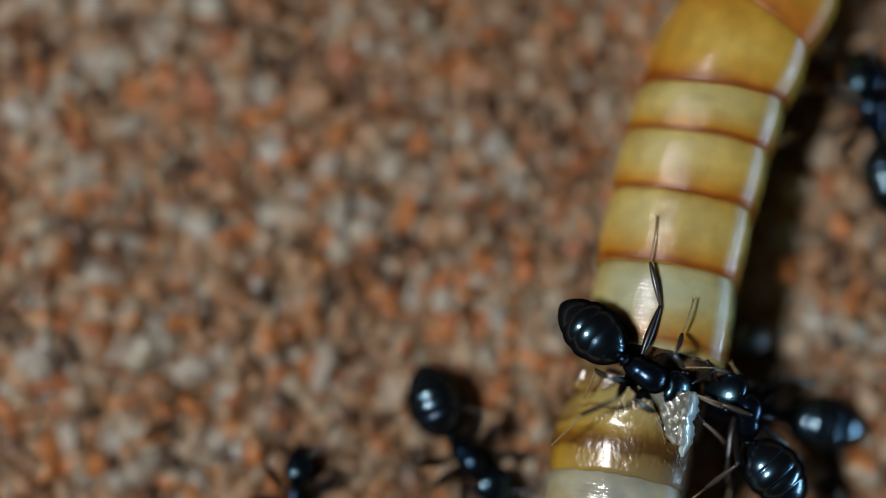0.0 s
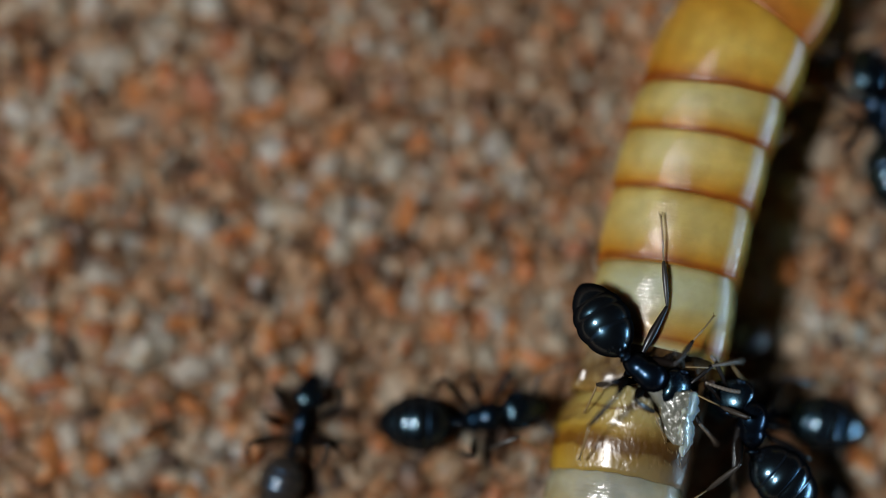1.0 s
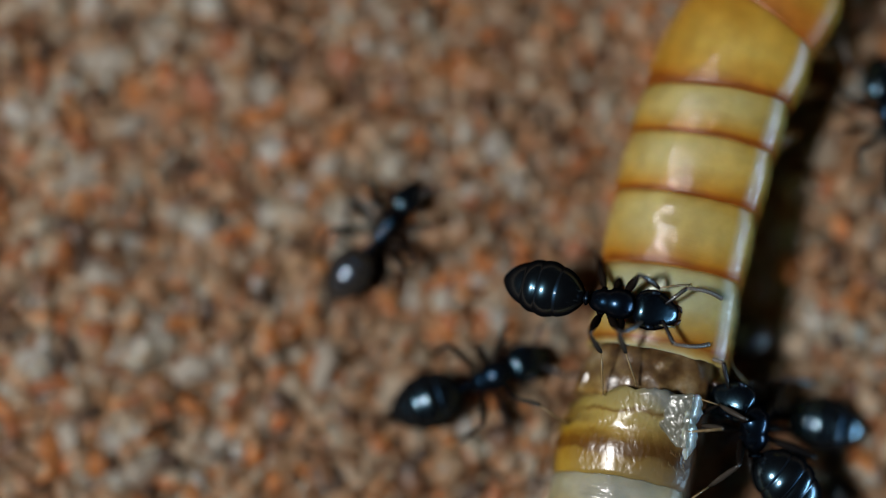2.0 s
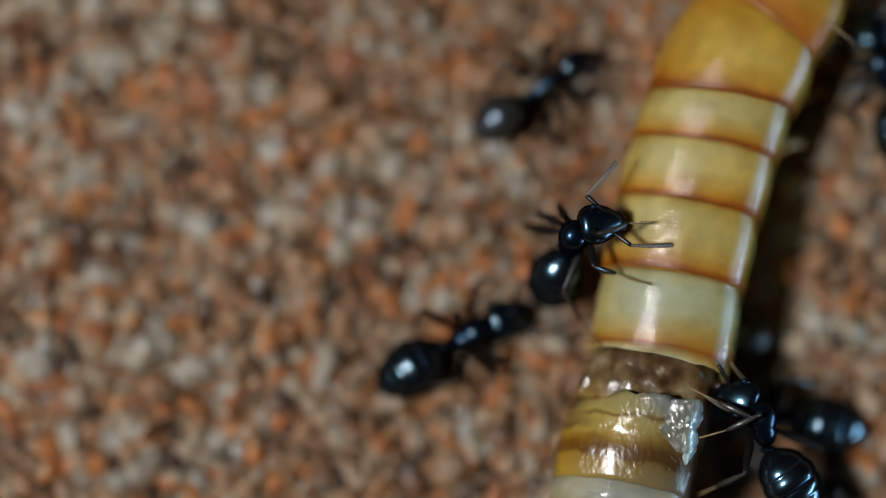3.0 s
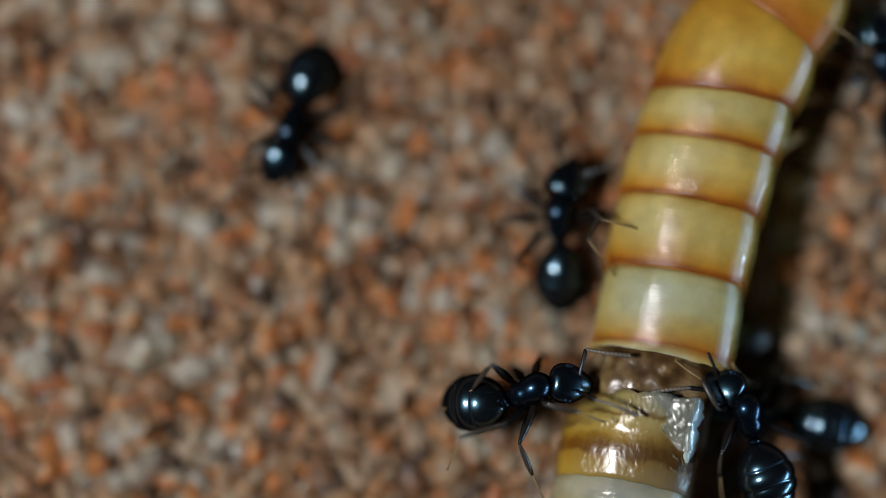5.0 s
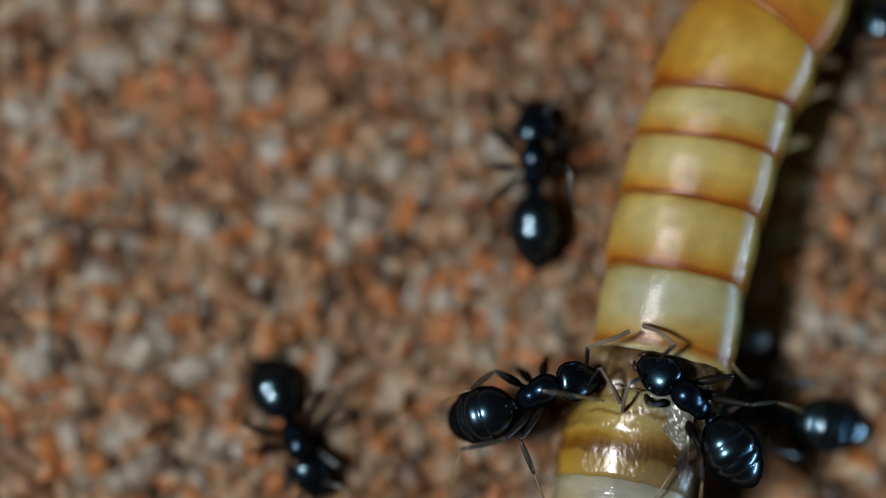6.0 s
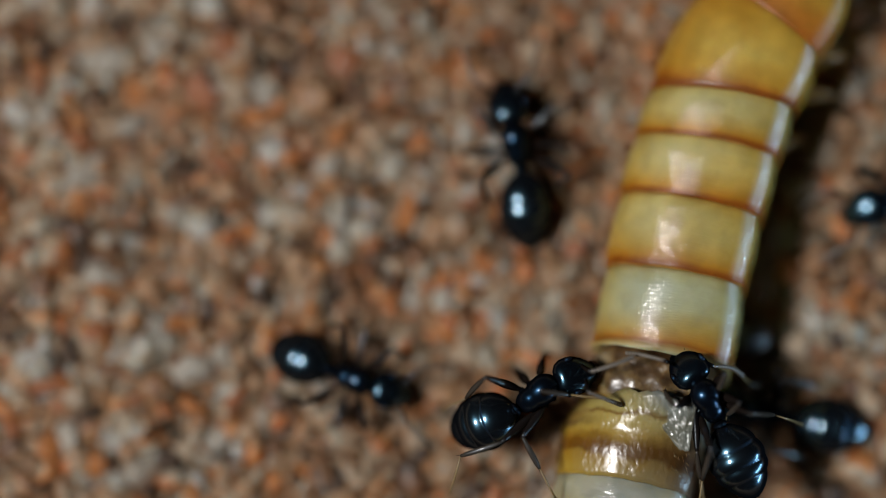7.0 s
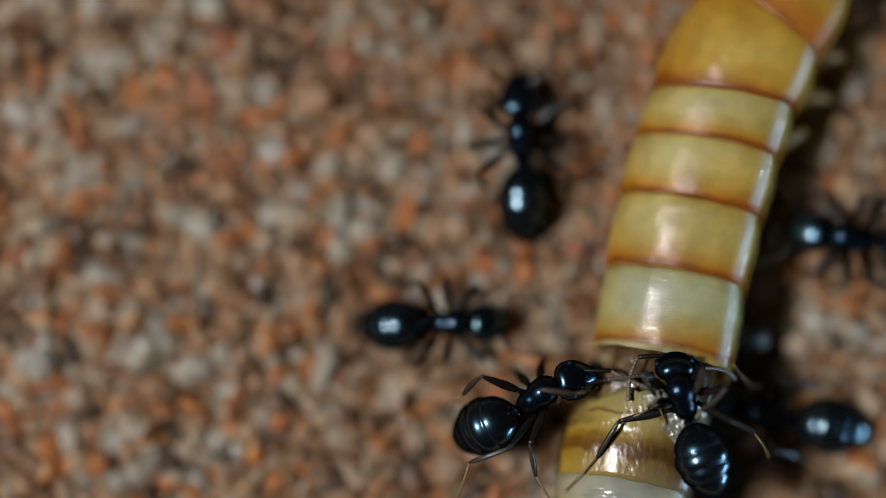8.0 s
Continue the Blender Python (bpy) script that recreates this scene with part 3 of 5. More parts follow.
BEIGE = [(2.2, 4.6, 0.50), (1.9, -1.9, 0.56), (0.5, -2.3, 0.53), (-9.8, 5.4, 0.44), (-5.8, -4.5, 0.47), (-3.0, -3.4, 0.44), (-1.1, -3.3, 0.59), (8.6, 2.2, 0.59), (8.0, -2.2, 0.59), (9.7, -2.8, 0.53), (8.2, 1.4, 0.53), (-9.6, 0.2, 0.41), (-5.1, 0.2, 0.44), (-1.8, -5.9, 0.50)]
DARK = [(-8.0, -3.7, 0.36), (-6.4, -3.3, 0.32), (-9.9, -2.0, 0.36), (-7.8, 3.5, 0.38), (-9.0, 4.5, 0.38), (-7.3, 5.1, 0.41), (-8.5, 0.6, 0.38), (-9.2, 0.3, 0.38), (-8.2, -0.3, 0.41), (-4.2, -1.2, 0.41), (-5.3, -1.3, 0.38), (-6.7, -2.2, 0.41), (-8.4, -2.3, 0.38), (-3.7, -4.0, 0.47), (-4.6, -4.5, 0.47), (-6.2, -4.8, 0.41), (-1.0, 0.0, 0.47), (-9.0, -3.3, 0.38), (-2.5, -5.2, 0.50), (-5.9, 1.9, 0.38), (9.0, -1.9, 0.38), (-1.2, -0.8, 0.38), (0.75, -5.45, 0.45), (2.15, -5.35, 0.40), (1.3, -5.0, 0.30), (2.3, -4.5, 0.34)]


def grain_material(name, colour, other):
    m, n, l, b = material(name, 0.4)
    t = grain(n, 4000, 4)
    r = ramp(n, [(0.3, other), (0.65, colour)])
    l.new(t.outputs[0], r.inputs[0])
    l.new(r.outputs[0], b.inputs["Base Color"])
    b.inputs["Subsurface Weight"].default_value = 0.2
    b.inputs["Subsurface Radius"].default_value = (1.0, 0.7, 0.5)
    b.inputs["Subsurface Scale"].default_value = 0.0002
    f = grain(n, 14000, 3)
    bump(n, l, b, f.outputs[0], 0.00003, 0.6)
    return m


def chipped(rng):
    """A rounded grain with flats chipped off."""
    bm = bmesh.new()
    bmesh.ops.create_icosphere(bm, subdivisions=3, radius=1.0)
    cuts = []
    for _ in range(9):
        d = rng.normal(size=3)
        cuts.append((Vector(d / np.linalg.norm(d)), rng.uniform(0.45, 0.80)))
    stretch = Vector(rng.uniform(0.62, 1.15, 3))
    for v in bm.verts:
        for d, c in cuts:
            v.co -= d * max(0, v.co.dot(d) - c) * 0.9
        v.co *= 1 + 0.08 * noise.noise(v.co * 1.7)
        v.co = Vector(a * b for a, b in zip(v.co, stretch)) * MM
    return bm


def big_grains():
    rng = np.random.default_rng(11)
    for places, words, colour, other in (
            (ORANGE, "orange quartz grain lying in the sand", (0.42, 0.155, 0.038), (0.30, 0.115, 0.04)),
            (RUST, "rust-red grain lying in the sand", (0.34, 0.125, 0.05), (0.20, 0.075, 0.035)),
            (GREY, "pale grey quartz grain lying in the sand", (0.36, 0.335, 0.29), (0.29, 0.235, 0.18)),
            (BEIGE, "beige quartz grain lying in the sand", (0.40, 0.32, 0.23), (0.30, 0.21, 0.14)),
            (DARK, "dark brown grain lying in the sand", (0.05, 0.035, 0.025), (0.10, 0.06, 0.04))):
        m = grain_material(words.split(" grain")[0].replace(" ", "_"), colour, other)
        shapes = [mesh_of("sand_grain", chipped(rng), m) for _ in range(4)]
        for k, (x, y, r) in enumerate(places):
            g = tagged(new("sand_grain", shapes[k % 4]), words, "sand grain", "large grains in the sand")
            g.matrix_world = pose(x * MM, y * MM, (0.26 - 0.6 * r) * MM, *rng.uniform(0, 360, 3)) @ Matrix.Diagonal((r, r, r, 1))

    # a smooth dark seed-like grain in the furrow beside the larva
    m = grain_material("dark_polished_grain", (0.020, 0.014, 0.012), (0.012, 0.009, 0.008))
    b = m.node_tree.nodes["Principled BSDF"]
    b.inputs["Coat Weight"].default_value, b.inputs["Coat Roughness"].default_value = 1.0, 0.08
    bm = bmesh.new()
    bmesh.ops.create_icosphere(bm, subdivisions=4, radius=MM)
    for v in bm.verts:
        v.co *= 1 + 0.05 * noise.noise(v.co * 900)
    g = tagged(new("sand_grain", mesh_of("sand_grain", bm, m)), "polished black grain lying in the furrow beside the larva", "sand grain", "large grains in the sand")
    g.matrix_world = pose(6.93 * MM, -2.03 * MM, -0.12 * MM, 0, 0, 20) @ Matrix.Diagonal((0.52, 0.44, 0.46, 1))


ground()
sand()
big_grains()

# ---- larva ----
# spine from tail to head: x, y, half width, height of the axis (mm)
SPINE = [(3.19, -11.3, 0.30, 1.0), (3.21, -10.9, 0.72, 1.1), (3.23, -10.3, 1.02, 1.15), (3.36, -8.80, 1.34, 1.2), (3.55, -7.16, 1.45, 1.22),
         (3.86, -5.67, 1.51, 1.22), (4.25, -3.88, 1.60, 1.22), (4.79, -2.36, 1.56, 1.24), (5.09, -0.59, 1.58, 1.26), (5.46, 1.06, 1.61, 1.25),
         (5.73, 2.08, 1.62, 1.23), (6.04, 3.10, 1.60, 1.20), (6.46, 4.11, 1.56, 1.17), (6.88, 4.95, 1.50, 1.14), (7.28, 5.50, 1.44, 1.10),
         (7.60, 6.08, 1.38, 1.04), (7.85, 6.70, 1.28, 0.98), (8.05, 7.30, 1.08, 0.92), (8.15, 7.85, 0.60, 0.88)]


def spine(k):
    """The spine's four numbers at the place k, counted in points, and its direction there."""
    i = min(max(int(k), 0), len(SPINE) - 2)
    u = k - i
    p, a, b, n = (SPINE[min(max(j, 0), len(SPINE) - 1)] for j in (i - 1, i, i + 1, i + 2))
    out = [0.5 * (2 * y + (z - x) * u + (2 * x - 5 * y + 4 * z - w) * u * u + (3 * y - x - 3 * z + w) * u ** 3) for x, y, z, w in zip(p, a, b, n)]
    way = [0.5 * ((z - x) + 2 * (2 * x - 5 * y + 4 * z - w) * u + 3 * (3 * y - x - 3 * z + w) * u * u) for x, y, z, w in zip(p, a, b, n)]
    return out, Vector((way[0], way[1], 0)).normalized()


def at_y(y):
    """The place on the spine where it passes y."""
    low, high = 0.0, len(SPINE) - 1.0
    for _ in range(40):
        mid = (low + high) / 2
        low, high = (mid, high) if spine(mid)[0][1] < y else (low, mid)
    return low


BOW, LEAN = 0.20, 0.055  # the rings lean forwards over the back and across


ROLL = radians(12)


# half outline of the body, from the back down to the belly: a gently domed back, a slanting flank facet, a full side
OUTLINE = [(0.0, 1.0), (0.25, 0.975), (0.5, 0.90), (0.70, 0.80), (0.83, 0.70), (0.905, 0.60), (0.975, 0.49), (1.0, 0.36), (0.985, 0.10), (0.95, -0.25),
           (0.82, -0.62), (0.55, -0.90), (0.25, -0.99), (0.0, -1.0)]


def outline(u):
    """A point of the half outline at u from 0 to 1."""
    k = u * (len(OUTLINE) - 1)
    i = min(int(k), len(OUTLINE) - 2)
    f = k - i
    p, a, b, n = (Vector(OUTLINE[min(max(j, 0), len(OUTLINE) - 1)]) for j in (i - 1, i, i + 1, i + 2))
    if i == 0:
        p = Vector((-b.x, b.y))
    if i == len(OUTLINE) - 2:
        n = Vector((-a.x, a.y))
    return 0.5 * (2 * a + (b - p) * f + (2 * p - 5 * a + 4 * b - n) * f * f + (3 * a - p - 3 * b + n) * f ** 3)


def section(y, scale, sides=60, squash=1.0, rag=0.0, roll=ROLL, rise=0.0):
    (x, y, hw, z), d = spine(at_y(y))
    s = Vector((d.y, -d.x, 0))
    pts = []
    for i in range(sides):
        u = 2 * i / sides
        o = outline(u if u <= 1 else 2 - u)
        lat, vert = (o.x if u <= 1 else -o.x) * hw * scale, o.y * hw * 0.80 * squash * scale
        turn, across = roll - ROLL, o.x if u <= 1 else -o.x
        across, high = across * math.cos(turn) - o.y * math.sin(turn), across * math.sin(turn) + o.y * math.cos(turn)
        lat, vert = lat * math.cos(roll) - vert * math.sin(roll), lat * math.sin(roll) + vert * math.cos(roll)
        w = rag * noise.noise((i * 0.42, y * 1.5, 1.7))
        pts.append(Vector((x, y, z)) + s * lat + Vector((0, 0, vert)) + d * (w + BOW * high + LEAN * (across - 1) + rise * (across + 1)))
    return pts


def ring_mesh(front, rear, mat, rag=(0.0, 0.0), flare=0.02, squash=1.0, lumps=0.0, twist=0.0, groove=0.0, rise=(0.0, 0.0), belly=0.015):
    """One body ring between two y values; its rear edge overlaps the next."""
    bm = bmesh.new()
    uv = bm.loops.layers.uv.new("UVMap")
    rings, vs = [], []
    rings.append(section(front - 0.05, 0.80, squash=squash, roll=ROLL + twist, rise=rise[0]))
    vs.append(0.0)
    steps = 16
    for k in range(steps + 1):
        u = k / steps
        y = front + (rear - 0.05 - front) * u
        sc = 0.955 + 0.045 * math.sin(min(1, u * 2.2) * math.pi / 2) + flare * u ** 3 + belly * math.sin(math.pi * u)
        sc -= groove * math.exp(-((u - 0.46) / 0.09) ** 2)
        if u > 0.86:
            sc -= 0.005 * math.sin((u - 0.86) / 0.14 * math.pi)
        rings.append(section(y, sc, squash=squash, rag=rag[0] * (1 - u) ** 3 + rag[1] * u ** 3, roll=ROLL + twist * max(0, 1 - 2 * u), rise=rise[0] * (1 - u) + rise[1] * u))
        vs.append(u)
    rings.append(section(rear - 0.06, 0.97 + flare, squash=squash, rag=rag[1], rise=rise[1]))
    vs.append(1.0)
    rings.append(section(rear + 0.10, 0.88, squash=squash, rise=rise[1]))
    vs.append(1.0)
    if lumps:
        rings = [[p + Vector((0, 0, lumps * noise.noise(p * 2.1) + 0.5 * lumps * noise.noise(p * 5.3))) for p in ring] for ring in rings]
    loft(bm, rings, uv=uv, vs=vs)
    return mesh_of("ring", bm, mat)


def larva():
    root = tagged(new("mealworm"), "glossy amber mealworm larva torn open behind the middle, lying on sand", "larva")
    root.empty_display_size = 0.002
    skew = {3.12: 0.27, 2.17: 0.13, 0.93: 0.05, -2.62: 0.15}  # how far a ring's edge runs ahead on one side
    rings = [(5.25, 3.12, FRONT), (3.12, 2.17, RING), (2.17, 0.93, RING), (0.93, -0.62, RING), (-0.62, -2.62, LIP),
             (-5.27, -6.90, PALE), (-6.90, -8.60, RING), (-8.60, -10.2, RING)]
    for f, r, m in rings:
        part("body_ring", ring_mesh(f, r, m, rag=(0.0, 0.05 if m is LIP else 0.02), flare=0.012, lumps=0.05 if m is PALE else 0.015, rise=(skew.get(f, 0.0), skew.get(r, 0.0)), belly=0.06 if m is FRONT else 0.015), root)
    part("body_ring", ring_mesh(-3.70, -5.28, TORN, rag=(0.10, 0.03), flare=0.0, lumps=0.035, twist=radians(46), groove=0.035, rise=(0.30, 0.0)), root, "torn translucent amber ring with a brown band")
    part("collar", ring_mesh(6.45, 5.20, COLLAR, squash=0.97, belly=0.06), root, "orange brown front ring")
    bm = bmesh.new()
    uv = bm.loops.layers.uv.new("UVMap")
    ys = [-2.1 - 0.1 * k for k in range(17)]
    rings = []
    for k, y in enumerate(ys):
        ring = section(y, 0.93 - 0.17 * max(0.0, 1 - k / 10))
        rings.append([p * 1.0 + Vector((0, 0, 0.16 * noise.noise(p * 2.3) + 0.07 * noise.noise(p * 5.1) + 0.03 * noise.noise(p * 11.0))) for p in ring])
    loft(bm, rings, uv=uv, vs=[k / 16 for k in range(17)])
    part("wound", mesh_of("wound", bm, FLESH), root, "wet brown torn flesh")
    bm = bmesh.new()
    uv = bm.loops.layers.uv.new("UVMap")
    loft(bm, [section(y, s) for y, s in ((6.40, 0.90), (6.6, 0.95), (6.9, 0.98), (7.2, 0.92), (7.5, 0.8), (7.7, 0.4))], uv=uv, vs=[0, .2, .4, .6, .8, 1])
    part("head", mesh_of("head", bm, COLLAR), root, "orange brown head capsule")
    bm = bmesh.new()
    uv = bm.loops.layers.uv.new("UVMap")
    loft(bm, [section(y, s) for y, s in ((-10.1, 0.95), (-10.5, 0.95), (-10.8, 0.9), (-11.05, 0.8), (-11.25, 0.4))], uv=uv, vs=[0, .3, .6, .8, 1])
    part("tail", mesh_of("tail", bm, RING), root)
    bm = bmesh.new()
    rows = []
    down, out = Vector((0.74, 0, -0.67)), Vector((0.66, -0.10, 0.735))
    for k in range(25):  # strip of skin peeling from the flank
        o = Vector((5.55, -3.36, 2.70)).lerp(Vector((5.31, -4.80, 2.50)), k / 24)
        o.x += 0.03 * math.sin(k * 0.42) + 0.01 * math.sin(k * 1.1)
        w = (0.22 + 0.035 * math.sin(k * 0.9 + 1) + 0.025 * math.sin(k * 2.1)) * min(1.0, 0.30 + k / 5, 0.15 + (24 - k) / 7)
        crumple = 0.012 * math.sin(k * 1.7) + 0.008 * math.sin(k * 3.1 + 1)
        rows.append([o + down * (w * p) + out * (q + crumple * (1 - p * p)) for p, q in
                     ((-1, 0), (-0.5, 0.02), (0, 0.03), (0.5, 0.02), (1, 0), (1, -0.03), (0, -0.02), (-1, -0.03))])
    loft(bm, rows)
    bristles = bmesh.new()

    def root_of(r):
        ring = section(r.uniform(-4.9, -4.0), 1.0)
        p = ring[r.randint(6, 11)]
        return p, (r.uniform(-0.2, 0.8), r.uniform(-1.0, -0.2), r.uniform(0.5, 1.0))
    hairs(bristles, 26, 0.24, 21, root_of)
    part("bristles", mesh_of("bristles", bristles, LARVA_LEG), root, "fine golden bristles")
    sheet = bmesh.new()
    rows = []
    for k in range(29):  # crumpled sheet of skin pulled loose over the torn ring, narrower towards its end
        v = k / 28
        near, far = Vector((4.40 + 0.70 * v ** 1.4, -3.42 - 1.10 * v, 2.56)), Vector((5.48 - 0.18 * v, -3.36 - 1.20 * v, 2.86 - 0.18 * v))
        upper = []
        for i in range(25):
            u = i / 24
            p = near.lerp(far, u) + Vector((0, 0.05 * noise.noise((u * 6, v * 5, 2.0)), 0.05 * math.sin(math.pi * u)))
            p.z += 0.035 * noise.noise((u * 7, v * 7, 5.0)) + 0.022 * noise.noise((u * 17, v * 15, 9.0))
            upper.append(p)
        rows.append(upper + [p - Vector((0, 0, 0.025)) for p in reversed(upper)])
    loft(sheet, rows)
    part("loose_skin", mesh_of("loose_skin", sheet, SHEET), root, "crumpled translucent grey sheet of loose skin")
    flap = part("skin_flap", mesh_of("skin_flap", bm, FLAP), root, "shiny strip of pale skin peeling off the flank")
    legs = []
    for y, reach in ((5.3, 0.55), (4.2, 0.70), (2.95, 0.55)):
        for s, reach in ((1, reach), (-1, reach * 0.35)):
            (x, _, hw, z), d = spine(at_y(y))
            q = Vector((d.y, -d.x, 0)) * s
            bm = bmesh.new()
            tube(bm, [(0, 0, 0), q * 0.35 * reach + Vector((0, 0, -0.05)), q * 0.75 * reach + d * 0.14 + Vector((0, 0, 0.02)), q * 1.1 * reach + d * 0.28 + Vector((0, 0, -0.15)),
                      q * 1.35 * reach + d * 0.34 + Vector((0, 0, -0.4))], [0.36, 0.30, 0.17, 0.11, 0.02], 10)
            g = part("leg", mesh_of("leg", bm, LARVA_LEG), root, "short pale brown jointed leg")
            g.location = (Vector((x, y, z - 0.40)) + q * hw * 0.80) * MM
            legs.append((s, g))
    return root, legs, flap


LARVA, LARVA_LEGS, SKIN_FLAP = larva()

# ---- motion rows ----
# seconds, x, y, height (mm), heading, pitch, head turn, abdomen turn, nod of the head, lean of the abdomen (degrees)
CLIMBER = [
    (0.0, 4.29, -2.84, 2.08, -123, -13, 21, -10, -25, 15),
    (0.3, 4.30, -2.80, 2.08, -125, -13, 23, -14, -25, 15),
    (0.6, 4.24, -2.76, 2.08, -126, -13, 26, -22, -25, 15),
    (0.9, 4.25, -2.77, 2.08, -126, -13, 23, -25, -25, 15),
    (1.2, 4.43, -2.80, 2.08, -128, -13, 24, -18, -25, 15),
    (1.4, 4.54, -2.76, 2.08, -125, -13, 17, -15, -25, 15),
    (1.5, 4.50, -2.72, 2.08, -124, -13, 16, -11, -25, 15),
    (1.6, 4.36, -2.53, 2.08, -122, -13, -2, -12, -25, 15),
    (1.7, 4.12, -2.30, 2.10, -122, -10, -12, -4, 0, 15),
    (2.2, 3.59, -0.82, 2.00, -80, 15, 6, -5, 0, 13),
    (2.8, 3.36, 0.41, 1.95, -36, 48, -54, -21, 0, 54),
    (3.0, 3.10, 0.58, 1.85, -23, 52, -58, -3, 0, 54),
    (3.5, 3.05, 1.06, 1.75, -7, 54, -63, -25, 0, 54),
    (4.0, 2.90, 1.06, 1.15, -5, 34, -49, -8, 0, 54),
    (4.5, 2.76, 0.37, 0.33, 3, 16, -44, -5, 0, 45),
    (4.7, 2.76, 0.37, 0.33, 3, 16, -44, -5, 0, 45),
    (5.2, 2.47, 0.90, 0.30, 3, 2, -18, 0, 0, 36),
    (5.8, 2.09, 1.62, 0.30, 2, 0, -4, 3, 0, 26),
    (6.0, 2.05, 1.74, 0.30, 1, 0, -4, 3, 0, 26),
    (6.5, 1.76, 2.05, 0.30, 3, 0, 3, -2, 0, 26),
    (7.0, 1.66, 2.20, 0.30, 10, 0, 3, -2, 0, 26),
    (7.5, 1.72, 2.34, 0.30, 4, 0, -1, 1, 0, 26),
    (8.0, 1.75, 2.34, 0.30, 3, 0, -2, 1, 0, 26),
]
FEEDER = [
    (0.0, 0.54, -4.70, 0.00, -137, 0, -3, -21, 0, 4),
    (0.3, 0.91, -4.76, 0.00, -122, 0, 3, -10, 0, 4),
    (0.5, 0.55, -4.27, 0.00, -116, 0, 4, -9, 0, 4),
    (1.0, 0.89, -3.86, 0.11, -79, 5, 1, -12, 0, 7),
    (1.2, 0.88, -3.70, 0.11, -76, 5, 1, -9, 0, 7),
    (1.5, 1.02, -3.49, 0.11, -71, 5, 3, -16, 0, 7),
    (1.7, 1.12, -3.44, 0.11, -75, 7, 4, -3, 0, 8),
    (2.2, 1.00, -2.54, 0.00, -63, 5, 2, -1, 0, 7),
    (2.8, 0.69, -1.72, 0.00, -52, 0, 0, 0, 0, 4),
    (3.0, 0.53, -2.04, 0.00, -63, 0, -5, 4, 0, 4),
    (3.2, 0.52, -2.67, 0.00, -100, 2, -1, 1, 0, 5),
    (3.5, 0.99, -3.21, 0.11, -95, 7, -11, -8, 0, 8),
    (4.0, 1.35, -3.62, 0.55, -92, 14, -8, -18, 0, 30),
    (4.5, 1.86, -3.33, 1.80, -65, 4, -31, -31, -6, 42),
    (4.7, 1.86, -3.33, 1.80, -65, 4, -31, -31, -6, 42),
    (5.8, 2.09, -3.38, 1.80, -63, 4, -20, -11, -6, 34),
    (6.0, 2.09, -3.38, 1.80, -63, 4, -20, -11, -6, 34),
    (6.5, 2.10, -3.47, 1.80, -62, 4, -11, -9, -6, 34),
    (7.0, 2.08, -3.41, 1.80, -54, 4, -19, -17, -6, 34),
    (7.5, 1.99, -3.33, 1.80, -55, 4, -31, -24, -6, 34),
    (8.0, 2.09, -3.45, 1.80, -54, 4, -25, -12, -6, 34),
]
CROSSER = [
    (0.0, -3.34, -5.82, 0.00, -7, 0, 1, -1, 0, 4),
    (0.3, -3.19, -5.19, 0.00, -12, 0, -1, 1, 0, 4),
    (0.5, -2.85, -4.53, 0.00, -25, 0, 2, -1, 0, 4),
    (0.8, -3.03, -4.52, 0.00, -27, 0, 2, -2, 0, 4),
    (1.0, -3.24, -4.16, 0.00, -17, 0, 2, -2, 0, 4),
    (1.2, -3.23, -3.70, 0.00, -14, 0, 1, -1, 0, 4),
    (1.5, -2.92, -2.36, 0.00, -20, 0, 0, 0, 0, 4),
    (1.7, -2.49, -1.16, 0.00, -27, 0, 4, -3, 0, 4),
    (2.2, -0.43, 1.21, 0.00, -43, 0, 3, -2, 0, 4),
    (2.8, 2.23, 3.18, 0.00, -57, 0, 3, -3, 0, 4),
    (3.0, 2.24, 3.60, 0.00, -54, 0, 1, -1, 0, 4),
    (3.5, 3.13, 4.79, 0.00, -57, 0, -1, 1, 0, 4),
    (3.8, 3.26, 5.48, 0.00, -48, 0, 2, -2, 0, 4),
    (4.0, 3.51, 5.58, 0.00, -40, 0, 3, -3, 0, 4),
    (4.5, 4.25, 5.76, 0.00, -44, 0, 1, -1, 0, 4),
    (4.7, 4.45, 6.38, 0.00, -39, 0, 0, 0, 0, 4),
    (5.2, 4.70, 8.32, 0.00, -30, 0, 0, 0, 0, 4),
    (6.0, 4.82, 9.74, 0.00, -21, 0, 0, 0, 0, 4),
    (8.0, 4.95, 10.25, 0.00, -21, 0, 0, 0, 0, 4),
]
